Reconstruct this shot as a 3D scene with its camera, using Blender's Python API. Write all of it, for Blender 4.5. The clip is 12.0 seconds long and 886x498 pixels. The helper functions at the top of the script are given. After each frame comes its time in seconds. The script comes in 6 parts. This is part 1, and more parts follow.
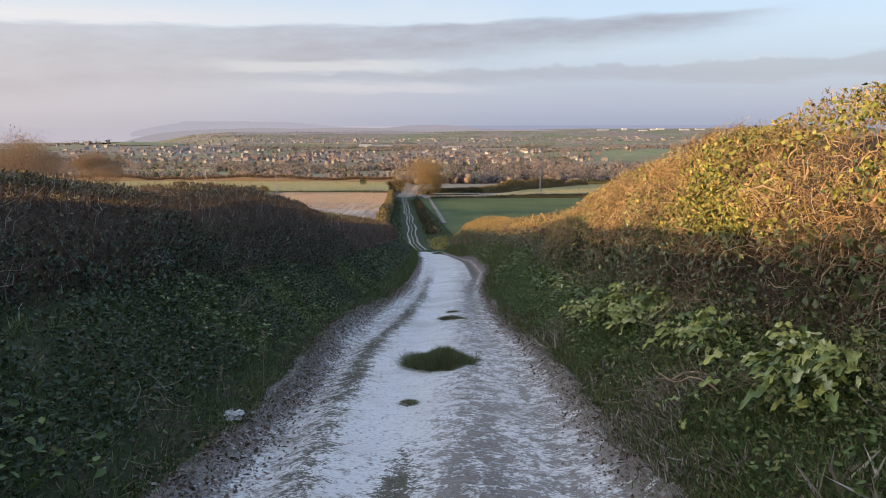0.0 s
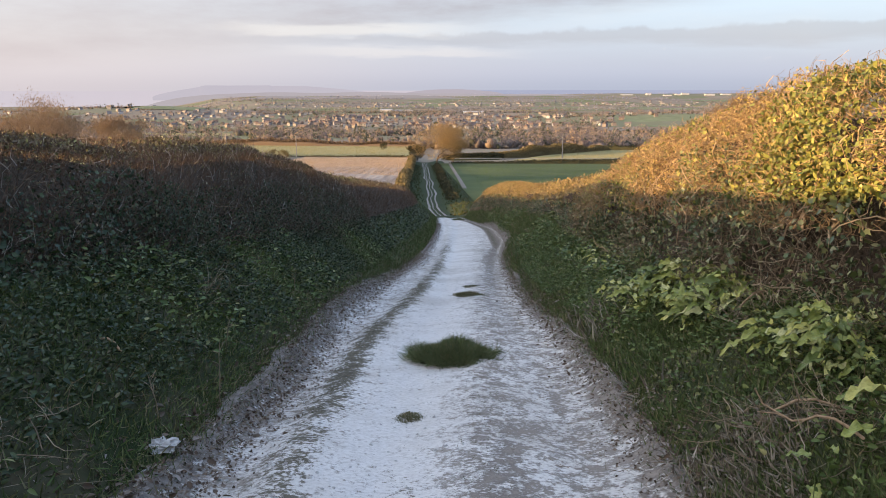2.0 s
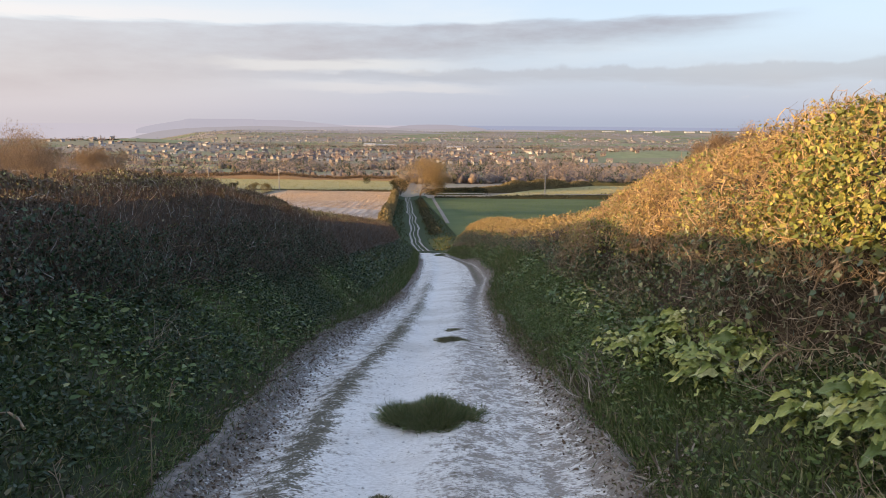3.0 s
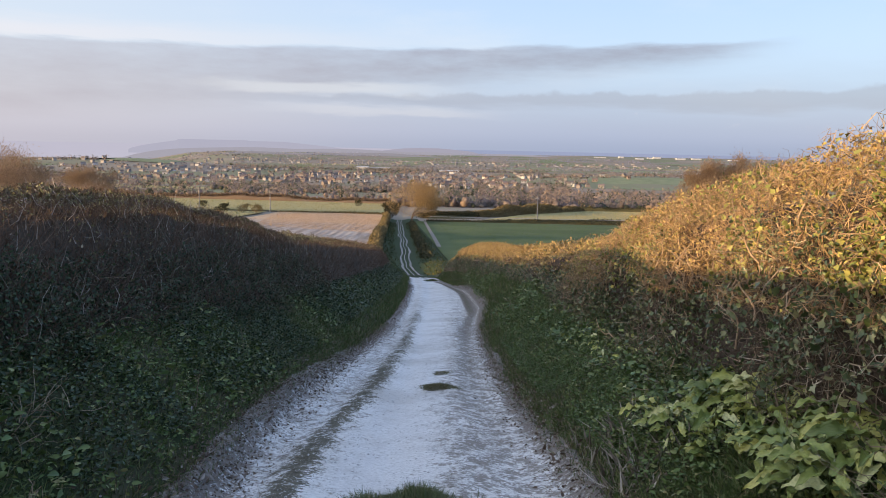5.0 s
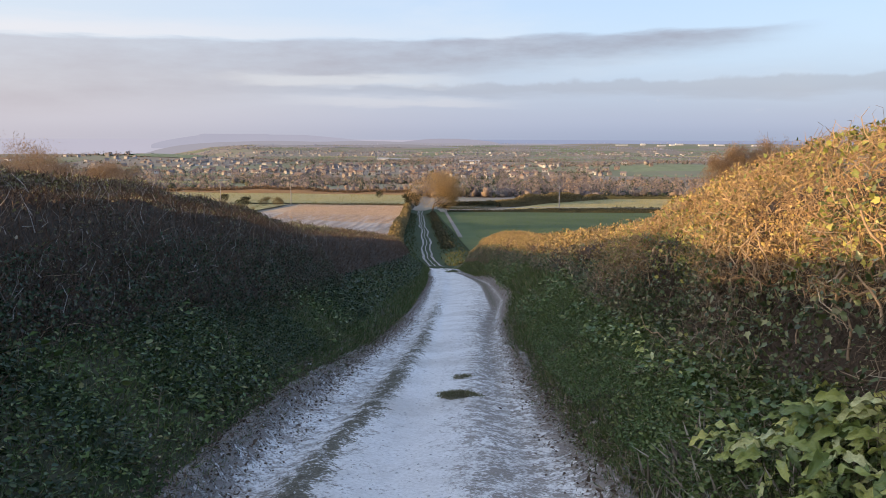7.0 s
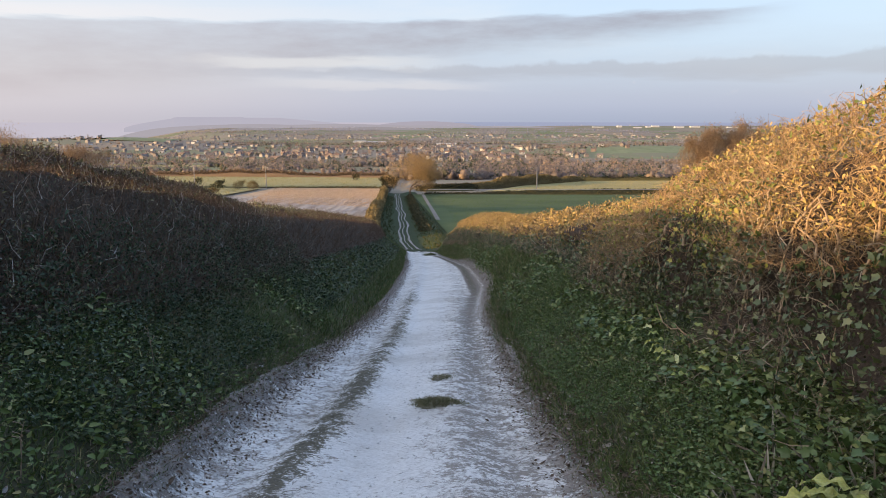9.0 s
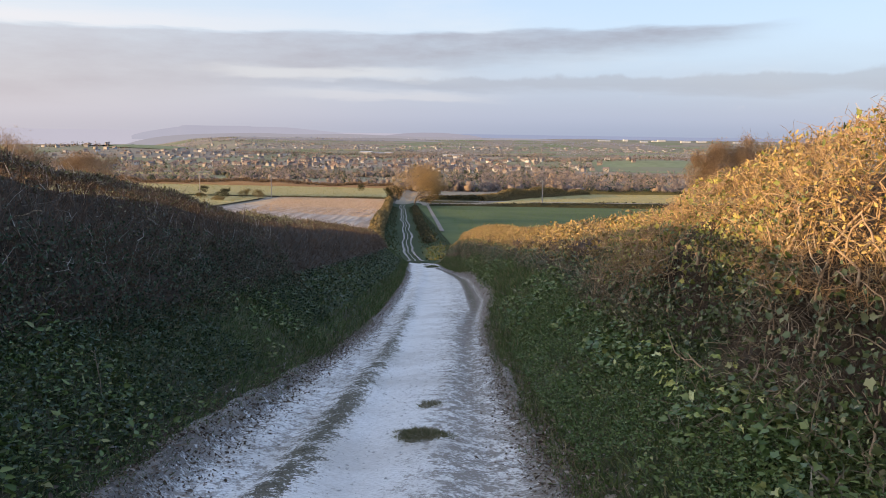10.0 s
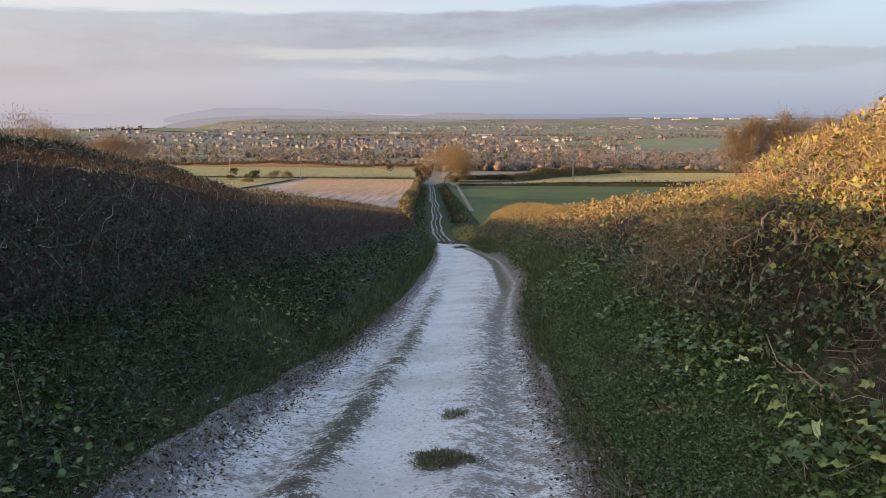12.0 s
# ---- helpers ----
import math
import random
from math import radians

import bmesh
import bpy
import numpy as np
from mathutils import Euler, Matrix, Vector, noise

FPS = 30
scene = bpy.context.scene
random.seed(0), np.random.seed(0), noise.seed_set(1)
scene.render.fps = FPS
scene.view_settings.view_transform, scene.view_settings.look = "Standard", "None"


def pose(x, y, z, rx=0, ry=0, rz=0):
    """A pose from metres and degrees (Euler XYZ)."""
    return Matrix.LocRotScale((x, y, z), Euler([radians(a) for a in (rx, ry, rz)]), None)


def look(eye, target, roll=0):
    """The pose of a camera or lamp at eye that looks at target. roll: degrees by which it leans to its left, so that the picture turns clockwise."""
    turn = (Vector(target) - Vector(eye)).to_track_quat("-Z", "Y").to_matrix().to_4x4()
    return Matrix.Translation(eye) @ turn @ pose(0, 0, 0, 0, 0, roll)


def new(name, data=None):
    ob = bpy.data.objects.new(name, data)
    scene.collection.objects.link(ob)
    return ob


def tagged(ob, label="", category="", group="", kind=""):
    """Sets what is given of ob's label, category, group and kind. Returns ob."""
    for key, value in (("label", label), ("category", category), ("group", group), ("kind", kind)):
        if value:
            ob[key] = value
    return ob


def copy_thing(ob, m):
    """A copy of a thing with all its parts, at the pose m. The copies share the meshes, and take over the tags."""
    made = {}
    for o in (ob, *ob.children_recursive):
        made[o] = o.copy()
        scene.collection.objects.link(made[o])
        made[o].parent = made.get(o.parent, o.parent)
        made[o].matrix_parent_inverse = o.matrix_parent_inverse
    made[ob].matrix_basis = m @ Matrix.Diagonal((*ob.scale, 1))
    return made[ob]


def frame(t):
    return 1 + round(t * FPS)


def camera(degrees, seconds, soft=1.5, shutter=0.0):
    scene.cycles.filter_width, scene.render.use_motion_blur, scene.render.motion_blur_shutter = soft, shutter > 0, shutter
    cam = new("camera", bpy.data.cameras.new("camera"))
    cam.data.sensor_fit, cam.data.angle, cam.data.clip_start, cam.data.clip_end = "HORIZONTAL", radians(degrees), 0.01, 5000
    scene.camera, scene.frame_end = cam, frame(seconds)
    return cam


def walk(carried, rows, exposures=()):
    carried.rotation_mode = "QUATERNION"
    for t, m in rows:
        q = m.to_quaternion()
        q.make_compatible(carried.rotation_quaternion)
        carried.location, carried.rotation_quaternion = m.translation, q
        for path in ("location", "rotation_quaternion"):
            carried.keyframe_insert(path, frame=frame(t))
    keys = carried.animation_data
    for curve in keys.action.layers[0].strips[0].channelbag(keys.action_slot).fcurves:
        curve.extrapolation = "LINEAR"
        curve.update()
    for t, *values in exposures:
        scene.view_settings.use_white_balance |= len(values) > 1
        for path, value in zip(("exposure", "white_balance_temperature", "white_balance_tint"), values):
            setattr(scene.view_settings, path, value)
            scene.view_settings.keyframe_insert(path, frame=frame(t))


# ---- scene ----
cam = camera(58.1, 12.0, soft=0.9)
PATH = [
    (0, (0.000, 0.000, 1.600), (-0.001, 1.976, 1.294), -0.1),
    (0.5, (-0.017, 0.454, 1.547), (0.008, 2.429, 1.233), -0.1),
    (1, (0.047, 0.899, 1.470), (0.043, 2.871, 1.132), 0.0),
    (1.5, (0.023, 1.352, 1.408), (0.009, 3.314, 1.020), 0.2),
    (2, (0.067, 1.821, 1.348), (0.015, 3.782, 0.957), 0.0),
    (2.5, (0.068, 2.260, 1.330), (0.043, 4.229, 0.982), 0.3),
    (4.5, (0.137, 4.047, 1.177), (0.143, 6.030, 0.915), 0.8),
    (5, (0.104, 4.487, 1.157), (0.115, 6.472, 0.909), 1.3),
    (5.5, (0.093, 4.845, 1.127), (0.068, 6.829, 0.876), 0.7),
    (6, (0.158, 5.209, 1.097), (0.109, 7.196, 0.878), 0.9),
    (6.5, (0.147, 5.562, 1.028), (0.143, 7.548, 0.794), 0.6),
    (7, (0.156, 5.924, 0.939), (0.113, 7.905, 0.667), 0.3),
    (9, (0.160, 7.526, 0.688), (0.173, 9.501, 0.374), 0.1),
    (9.5, (0.200, 7.873, 0.651), (0.201, 9.850, 0.351), 0.2),
    (10, (0.314, 8.289, 0.614), (0.315, 10.269, 0.328), 0.9),
    (10.5, (0.310, 8.656, 0.574), (0.326, 10.637, 0.300), 0.3),
    (11, (0.389, 9.061, 0.496), (0.334, 11.045, 0.253), 0.2),
    (11.5, (0.375, 9.404, 0.437), (0.322, 11.382, 0.147), 0.5),
    (12, (0.346, 9.821, 0.373), (0.273, 11.791, 0.038), 0.2),
]
STOPS = [(0, 0.80, 6450, 10), (1, 0.81, 6480, 10), (1.5, 0.81, 6620, 10), (2, 1.06, 6680, 10), (2.5, 1.0, 6700, 10), (4.5, 0.85, 6180, 10), (6, 0.77, 6090, 10), (7, 0.81, 6160, 10), (9, 0.88, 6420, 10), (9.5, 0.87, 6430, 10), (10.5, 0.85, 6150, 10), (11.5, 0.79, 6110, 10), (12, 0.72, 6450, 10)]
walk(cam, [(t, look(eye, target, roll)) for t, eye, target, roll in PATH], STOPS)

# ---- sky and sun ----
SUN_LEFT, SUN_UP = 112.0, 7.0  # degrees to the left of the lane's direction, and above the level


sun_way = Vector((-math.sin(radians(SUN_LEFT)) * math.cos(radians(SUN_UP)), math.cos(radians(SUN_LEFT)) * math.cos(radians(SUN_UP)), math.sin(radians(SUN_UP))))


def build_world():
    world = bpy.data.worlds.new("sky")
    scene.world = world
    world.use_nodes = True
    nt = world.node_tree
    nt.nodes.clear()
    N, L = nt.nodes.new, nt.links.new

    def math_node(op, a, b=None, c=None):
        n = N("ShaderNodeMath")
        n.operation = op
        for i, v in enumerate((a, b, c)):
            if v is None:
                continue
            if isinstance(v, (int, float)):
                n.inputs[i].default_value = v
            else:
                L(v, n.inputs[i])
        return n.outputs[0]

    def step(v, lo, hi, a=0.0, b=1.0):
        n = N("ShaderNodeMapRange")
        n.interpolation_type = "SMOOTHSTEP"
        L(v, n.inputs[0])
        for i, val in enumerate((lo, hi, a, b)):
            n.inputs[i + 1].default_value = val
        return n.outputs[0]

    def mix(f, a, b):
        n = N("ShaderNodeMix")
        n.data_type = "RGBA"
        if isinstance(f, (int, float)):
            n.inputs[0].default_value = f
        else:
            L(f, n.inputs[0])
        for sock, v in ((n.inputs[6], a), (n.inputs[7], b)):
            if isinstance(v, tuple):
                sock.default_value = (*v, 1)
            else:
                L(v, sock)
        return n.outputs[2]

    sky = N("ShaderNodeTexSky")
    sky.sky_type = "NISHITA"
    sky.sun_disc = False
    sky.sun_elevation = radians(SUN_UP)
    sky.sun_rotation = radians(360 - SUN_LEFT)
    sky.air_density, sky.dust_density, sky.ozone_density = 1.0, 2.0, 1.0
    sky_scaled = N("ShaderNodeVectorMath")
    sky_scaled.operation = "SCALE"
    L(sky.outputs[0], sky_scaled.inputs[0])
    sky_scaled.inputs[3].default_value = 0.15

    tc = N("ShaderNodeTexCoord")
    sep = N("ShaderNodeSeparateXYZ")
    L(tc.outputs["Generated"], sep.inputs[0])
    x, y, z = sep.outputs
    az = math_node("ARCTAN2", x, y)

    def cloud_noise(sx, sz, scale, detail=5.0, rough=0.55):
        comb = N("ShaderNodeCombineXYZ")
        L(math_node("MULTIPLY", az, sx), comb.inputs[0])
        L(math_node("MULTIPLY", z, sz), comb.inputs[1])
        n = N("ShaderNodeTexNoise")
        L(comb.outputs[0], n.inputs["Vector"])
        n.inputs["Scale"].default_value = scale
        n.inputs["Detail"].default_value = detail
        n.inputs["Roughness"].default_value = rough
        return math_node("SUBTRACT", n.outputs[0], 0.5)

    wob = cloud_noise(1.0, 5.0, 6.0)
    fine = cloud_noise(1.0, 8.0, 14.0)
    e = math_node("ADD", z, math_node("ADD", math_node("MULTIPLY", wob, 0.022), math_node("MULTIPLY", fine, 0.014)))
    crisp = math_node("ADD", z, math_node("ADD", math_node("MULTIPLY", wob, 0.010), math_node("MULTIPLY", fine, 0.013)))
    # long grey bank with a straight top edge that rises and thins to one side
    top = math_node("MULTIPLY_ADD", az, 0.022, 0.1235)
    bottom = math_node("MULTIPLY_ADD", az, 0.10, 0.083)
    bank = math_node("MULTIPLY", step(math_node("SUBTRACT", top, crisp), -0.002, 0.006), step(math_node("SUBTRACT", e, bottom), -0.022, 0.016))
    bank = math_node("MULTIPLY", bank, step(az, 0.44, 0.30))
    # thin band of small heaped clouds below it
    puff = math_node("MULTIPLY", cloud_noise(1.0, 1.0, 17.0, 5.0), 0.032)
    thin = math_node("MULTIPLY", step(math_node("SUBTRACT", math_node("MULTIPLY_ADD", az, 0.02, 0.069), math_node("SUBTRACT", z, puff)), -0.001, 0.005), step(e, 0.046, 0.060))
    thin = math_node("MULTIPLY", thin, step(az, -0.35, 0.0))
    haze = step(e, 0.13, 0.02)
    warm = step(az, 0.25, -0.6)
    clear = mix(step(z, 0.10, 0.35), (0.60, 0.74, 0.93), (0.37, 0.58, 1.0))
    clear = mix(math_node("MULTIPLY", warm, 0.5), clear, (0.86, 0.82, 0.80))
    wisps = step(cloud_noise(1.0, 4.0, 3.0), -0.05, 0.25)
    clear = mix(math_node("MULTIPLY", wisps, 0.5), clear, (0.84, 0.84, 0.88))
    low = mix(warm, (0.45, 0.50, 0.66), (0.65, 0.60, 0.66))
    col = mix(math_node("MULTIPLY", haze, 0.9), clear, low)
    bank = math_node("MULTIPLY", bank, math_node("MULTIPLY_ADD", warm, -0.3, 1.0))
    rim = math_node("MULTIPLY", step(math_node("SUBTRACT", crisp, top), -0.003, 0.003), step(math_node("SUBTRACT", crisp, top), 0.03, 0.004))
    col = mix(math_node("MULTIPLY", math_node("MULTIPLY", rim, warm), 0.7), col, (0.92, 0.84, 0.85))
    lumps = math_node("MULTIPLY_ADD", cloud_noise(1.0, 4.0, 10.0, 7.0, 0.62), 1.3, 0.85)
    col = mix(math_node("MINIMUM", math_node("MULTIPLY", bank, lumps), 1.0), col, mix(warm, (0.36, 0.36, 0.47), (0.53, 0.48, 0.55)))
    col = mix(math_node("MULTIPLY", thin, 0.55), col, (0.38, 0.39, 0.50))
    bright = math_node("MULTIPLY", step(e, 0.060, 0.069), step(e, 0.082, 0.072))
    bright = math_node("MULTIPLY", bright, math_node("MULTIPLY", step(az, 0.05, -0.1), step(az, -0.34, -0.22)))
    col = mix(math_node("MULTIPLY", bright, 0.5), col, (0.84, 0.82, 0.84))
    lower = math_node("MULTIPLY", math_node("MULTIPLY", step(e, 0.036, 0.042), step(e, 0.054, 0.045)), math_node("MULTIPLY", step(az, 0.10, -0.02), step(az, -0.26, -0.12)))
    col = mix(math_node("MULTIPLY", lower, 0.4), col, (0.80, 0.77, 0.80))
    # a few low heaps touched by pink light
    heap = math_node("MULTIPLY", step(cloud_noise(1.0, 1.6, 15.0, 4.0), 0.10, 0.2), math_node("MULTIPLY", step(z, 0.030, 0.042), step(z, 0.062, 0.05)))
    heap = math_node("MULTIPLY", heap, step(az, 0.12, 0.3))
    col = mix(math_node("MULTIPLY", heap, 0.45), col, (0.86, 0.76, 0.77))
    col = mix(step(z, 0.0, 0.025, 0.5, 0.0), col, mix(warm, (0.38, 0.43, 0.56), (0.60, 0.55, 0.60)))
    dot = N("ShaderNodeVectorMath")
    dot.operation = "DOT_PRODUCT"
    L(tc.outputs["Generated"], dot.inputs[0])
    dot.inputs[1].default_value = sun_way
    glow = step(dot.outputs["Value"], 0.25, 1.0)
    col = mix(glow, col, (1.6, 1.5, 1.45))
    out_col = mix(0.72, sky_scaled.outputs[0], col)
    bg = N("ShaderNodeBackground")
    L(out_col, bg.inputs[0])
    bg.inputs[1].default_value = SKY_GAIN
    out = N("ShaderNodeOutputWorld")
    L(bg.outputs[0], out.inputs[0])


SKY_GAIN = 0.70
build_world()
sun_data = bpy.data.lights.new("sun", "SUN")
sun_data.energy, sun_data.angle, sun_data.color = 5.0, radians(0.6), (1.0, 0.635, 0.28)
sun = new("sun", sun_data)
sun.matrix_world = look(sun_way * 50, (0, 0, 0))

# ---- helpers for meshes and materials ----
rng = np.random.default_rng(7)


def fast_mesh(name, V, F, smooth=False, attrs=None):
    """A mesh from arrays: V (n,3), F (m,k) with one face size."""
    V, F = np.asarray(V, np.float32), np.asarray(F, np.int32)
    me = bpy.data.meshes.new(name)
    m, k = F.shape
    me.vertices.add(len(V))
    me.vertices.foreach_set("co", V.ravel())
    me.loops.add(m * k)
    me.loops.foreach_set("vertex_index", F.ravel())
    me.polygons.add(m)
    me.polygons.foreach_set("loop_start", np.arange(0, m * k, k, dtype=np.int32))
    me.polygons.foreach_set("use_smooth", np.full(m, smooth))
    for key, vals in (attrs or {}).items():
        at = me.attributes.new(key, "FLOAT", "POINT")
        at.data.foreach_set("value", np.asarray(vals, np.float32).ravel())
    me.update(calc_edges=True)
    me.validate()
    return me


def obj(name, me, material, parent=None, label=""):
    if isinstance(me, bmesh.types.BMesh):
        bm, me = me, bpy.data.meshes.new(name)
        bm.to_mesh(me)
        bm.free()
    if material and not me.materials:
        me.materials.append(material)
    ob = new(name, me)
    if parent:
        ob.parent = parent
    if label:
        ob["label"] = label
    return ob


part = obj


def grid_faces(nr, nc):
    i = (np.arange(nr - 1)[:, None] * nc + np.arange(nc - 1)[None]).ravel()
    return np.stack([i, i + 1, i + nc + 1, i + nc], 1)


def scatter(tv, tf, P, R, S):
    """Copies of a template (tv, tf) at points P, turned by R (n,3,3), scaled by S (n,) or (n,3)."""
    S = np.asarray(S)
    S = S[:, None] if S.ndim == 1 else S
    loc = tv[None] * S[:, None, :]
    V = np.einsum("nij,nkj->nki", R, loc) + P[:, None, :]
    n, k = len(P), len(tv)
    F = tf[None] + (np.arange(n) * k)[:, None, None]
    return V.reshape(-1, 3), F.reshape(-1, tf.shape[1])


def frames_along(D, spin=None):
    """Rotation matrices whose local y runs along D, spun at random about it."""
    D = D / np.linalg.norm(D, axis=1, keepdims=True)
    A = rng.normal(size=D.shape)
    X = np.cross(D, A)
    X /= np.linalg.norm(X, axis=1, keepdims=True)
    Z = np.cross(X, D)
    return np.stack([X, D, Z], 2)


def frames_facing(D, Nrm):
    """Local y along D, local z near Nrm."""
    D = D / np.linalg.norm(D, axis=1, keepdims=True)
    X = np.cross(D, Nrm)
    X /= np.linalg.norm(X, axis=1, keepdims=True) + 1e-9
    return np.stack([X, D, np.cross(X, D)], 2)


def merge(chunks):
    V, F, o = [], [], 0
    for v, f in chunks:
        V.append(v)
        F.append(f + o)
        o += len(v)
    return np.concatenate(V), np.concatenate(F)


LEAF_V = np.array([(0, 0.06, 0), (-0.20, -0.03, 0.07), (-0.30, 0.20, 0.06), (-0.44, 0.46, 0.12), (-0.20, 0.58, 0.04), (0, 1, -0.12), (0.20, 0.58, 0.04), (0.44, 0.46, 0.12), (0.30, 0.20, 0.06), (0.20, -0.03, 0.07), (0, 0.42, 0.0)], float)
LEAF_F = np.array([(10, (k + 1) % 10, k) for k in range(10)])
SMALL_V = np.array([(0, 0, 0), (-0.36, 0.5, 0.09), (0, 1, -0.05), (0.36, 0.5, 0.09)], float)
SMALL_F = np.array([(0, 3, 2), (0, 2, 1)])
OVAL_V = np.array([(0, 0, 0), (-0.25, 0.22, 0.09), (-0.21, 0.62, 0.06), (0, 1, -0.09), (0.21, 0.62, 0.06), (0.25, 0.22, 0.09)], float)
OVAL_F = np.array([(0, 3, 1), (1, 3, 2), (0, 5, 3), (5, 4, 3)])
BLADE_V = np.array([(-0.03, 0, 0), (0.03, 0, 0), (-0.022, 0.55, 0.06), (0.022, 0.55, 0.06), (0, 1, 0.28)], float)
BLADE_F = np.array([(0, 1, 3), (0, 3, 2), (2, 3, 4)])


THIN_V = np.array([(-0.03, 0, 0), (0.03, 0, 0), (0, 1, 0.2)], float)
THIN_F = np.array([(0, 1, 2)])


def twig_template(seed, rings=4, bend=0.25, thick=0.018):
    r = np.random.default_rng(seed)
    V, off = [], np.zeros(3)
    for i in range(rings):
        t = i / (rings - 1)
        c = np.array([off[0], t, off[2]])
        rad = thick * (1 - 0.75 * t)
        for k in range(3):
            a = k * 2 * math.pi / 3
            V.append(c + rad * np.array([math.cos(a), 0, math.sin(a)]))
        off = off + r.normal(size=3) * bend / rings
    F = []
    for i in range(rings - 1):
        for k in range(3):
            F.append((i * 3 + k, i * 3 + (k + 1) % 3, i * 3 + 3 + (k + 1) % 3, i * 3 + 3 + k))
    return np.array(V), np.array(F)


TWIGS = [twig_template(s, 3, 0.42) for s in range(6)]
SHORT = [twig_template(s + 40, 2, 0.0) for s in range(6)]
CURLY = [twig_template(s + 20, 4, 0.85, 0.022) for s in range(6)]


class Mat:
    """A small builder of node materials."""

    def __init__(self, name, rough=0.8, spec=0.3):
        self.m = bpy.data.materials.new(name)
        self.m.use_nodes = True
        self.nt = self.m.node_tree
        self.bsdf = self.nt.nodes["Principled BSDF"]
        self.bsdf.inputs["Roughness"].default_value = rough
        self.bsdf.inputs["Specular IOR Level"].default_value = spec
        self.tc = self.nt.nodes.new("ShaderNodeTexCoord").outputs["Object"]

    def N(self, kind):
        return self.nt.nodes.new(kind)

    def L(self, a, b):
        self.nt.links.new(a, b)

    def noise(self, scale, detail=4, rough=0.6, stretch=None, space=None):
        n = self.N("ShaderNodeTexNoise")
        src = space or self.tc
        if stretch:
            mp = self.N("ShaderNodeMapping")
            mp.inputs["Scale"].default_value = stretch
            self.L(src, mp.inputs[0])
            src = mp.outputs[0]
        self.L(src, n.inputs["Vector"])
        n.inputs["Scale"].default_value, n.inputs["Detail"].default_value, n.inputs["Roughness"].default_value = scale, detail, rough
        return n.outputs[0]

    def ramp(self, fac, stops):
        r = self.N("ShaderNodeValToRGB")
        el = r.color_ramp.elements
        while len(el) < len(stops):
            el.new(0.5)
        for k, (p, c) in zip(el, stops):
            k.position, k.color = p, (*c, 1)
        self.L(fac, r.inputs[0])
        return r.outputs[0]

    def mix(self, fac, a, b, mode="MIX"):
        n = self.N("ShaderNodeMix")
        n.data_type, n.blend_type = "RGBA", mode
        if isinstance(fac, (int, float)):
            n.inputs[0].default_value = fac
        else:
            self.L(fac, n.inputs[0])
        for s, v in ((n.inputs[6], a), (n.inputs[7], b)):
            if isinstance(v, tuple):
                s.default_value = (*v, 1)
            else:
                self.L(v, s)
        return n.outputs[2]

    def math(self, op, a, b):
        n = self.N("ShaderNodeMath")
        n.operation = op
        n.use_clamp = False
        for i, v in enumerate((a, b)):
            if isinstance(v, (int, float)):
                n.inputs[i].default_value = v
            else:
                self.L(v, n.inputs[i])
        return n.outputs[0]

    def span(self, v, lo, hi):
        n = self.N("ShaderNodeMapRange")
        n.interpolation_type = "SMOOTHSTEP"
        self.L(v, n.inputs[0])
        n.inputs[1].default_value, n.inputs[2].default_value = lo, hi
        return n.outputs[0]

    def attr(self, name):
        n = self.N("ShaderNodeAttribute")
        n.attribute_name = name
        return n.outputs["Fac"]

    def island(self):
        return self.N("ShaderNodeNewGeometry").outputs["Random Per Island"]

    def rand(self):
        return self.N("ShaderNodeObjectInfo").outputs["Random"]

    def bump(self, h, strength=0.5, dist=0.02):
        b = self.N("ShaderNodeBump")
        b.inputs["Strength"].default_value, b.inputs["Distance"].default_value = strength, dist
        self.L(h, b.inputs["Height"])
        self.L(b.outputs[0], self.bsdf.inputs["Normal"])

    def done(self, col):
        self.L(col, self.bsdf.inputs["Base Color"])
        return self.m


def leaf_mat(name, stops, rough=0.45, spec=0.4, per_object=False):
    m = Mat(name, rough, spec)
    src = m.rand() if per_object else m.island()
    col = m.ramp(src, stops)
    col = m.mix(m.math("MULTIPLY", m.noise(1.6, 3), 0.28), col, (0.05, 0.05, 0.02))
    return m.done(col)


def simple_mat(name, a, b, scale, rough=0.85, bump=0.3, dist=0.02, spec=0.2):
    m = Mat(name, rough, spec)
    n1, n2 = m.noise(scale, 6), m.noise(scale * 0.12, 3)
    col = m.mix(m.span(n1, 0.3, 0.7), a, b)
    col = m.mix(m.math("MULTIPLY", n2, 0.5), col, tuple(0.6 * (p + q) / 2 for p, q in zip(a, b)))
    m.bump(n1, bump, dist)
    return m.done(col)


# ---- lie of the land ----
def smooth_curve(ys, vs, sharp=0.0):
    """A monotone smooth curve through the knots."""
    ys, vs = np.array(ys, float), np.array(vs, float)
    d = np.diff(vs) / np.diff(ys)
    m = np.concatenate([[d[0]], np.where(d[1:] * d[:-1] > 0, 2 * d[1:] * d[:-1] / (d[1:] + d[:-1] + 1e-12), 0), [d[-1]]])

    def f(q):
        q = np.clip(np.asarray(q, float), ys[0], ys[-1])
        i = np.clip(np.searchsorted(ys, q) - 1, 0, len(ys) - 2)
        h = ys[i + 1] - ys[i]
        t = (q - ys[i]) / h
        return ((2 * t**3 - 3 * t**2 + 1) * vs[i] + (t**3 - 2 * t**2 + t) * h * m[i] + (-2 * t**3 + 3 * t**2) * vs[i + 1] + (t**3 - t**2) * h * m[i + 1])

    return f


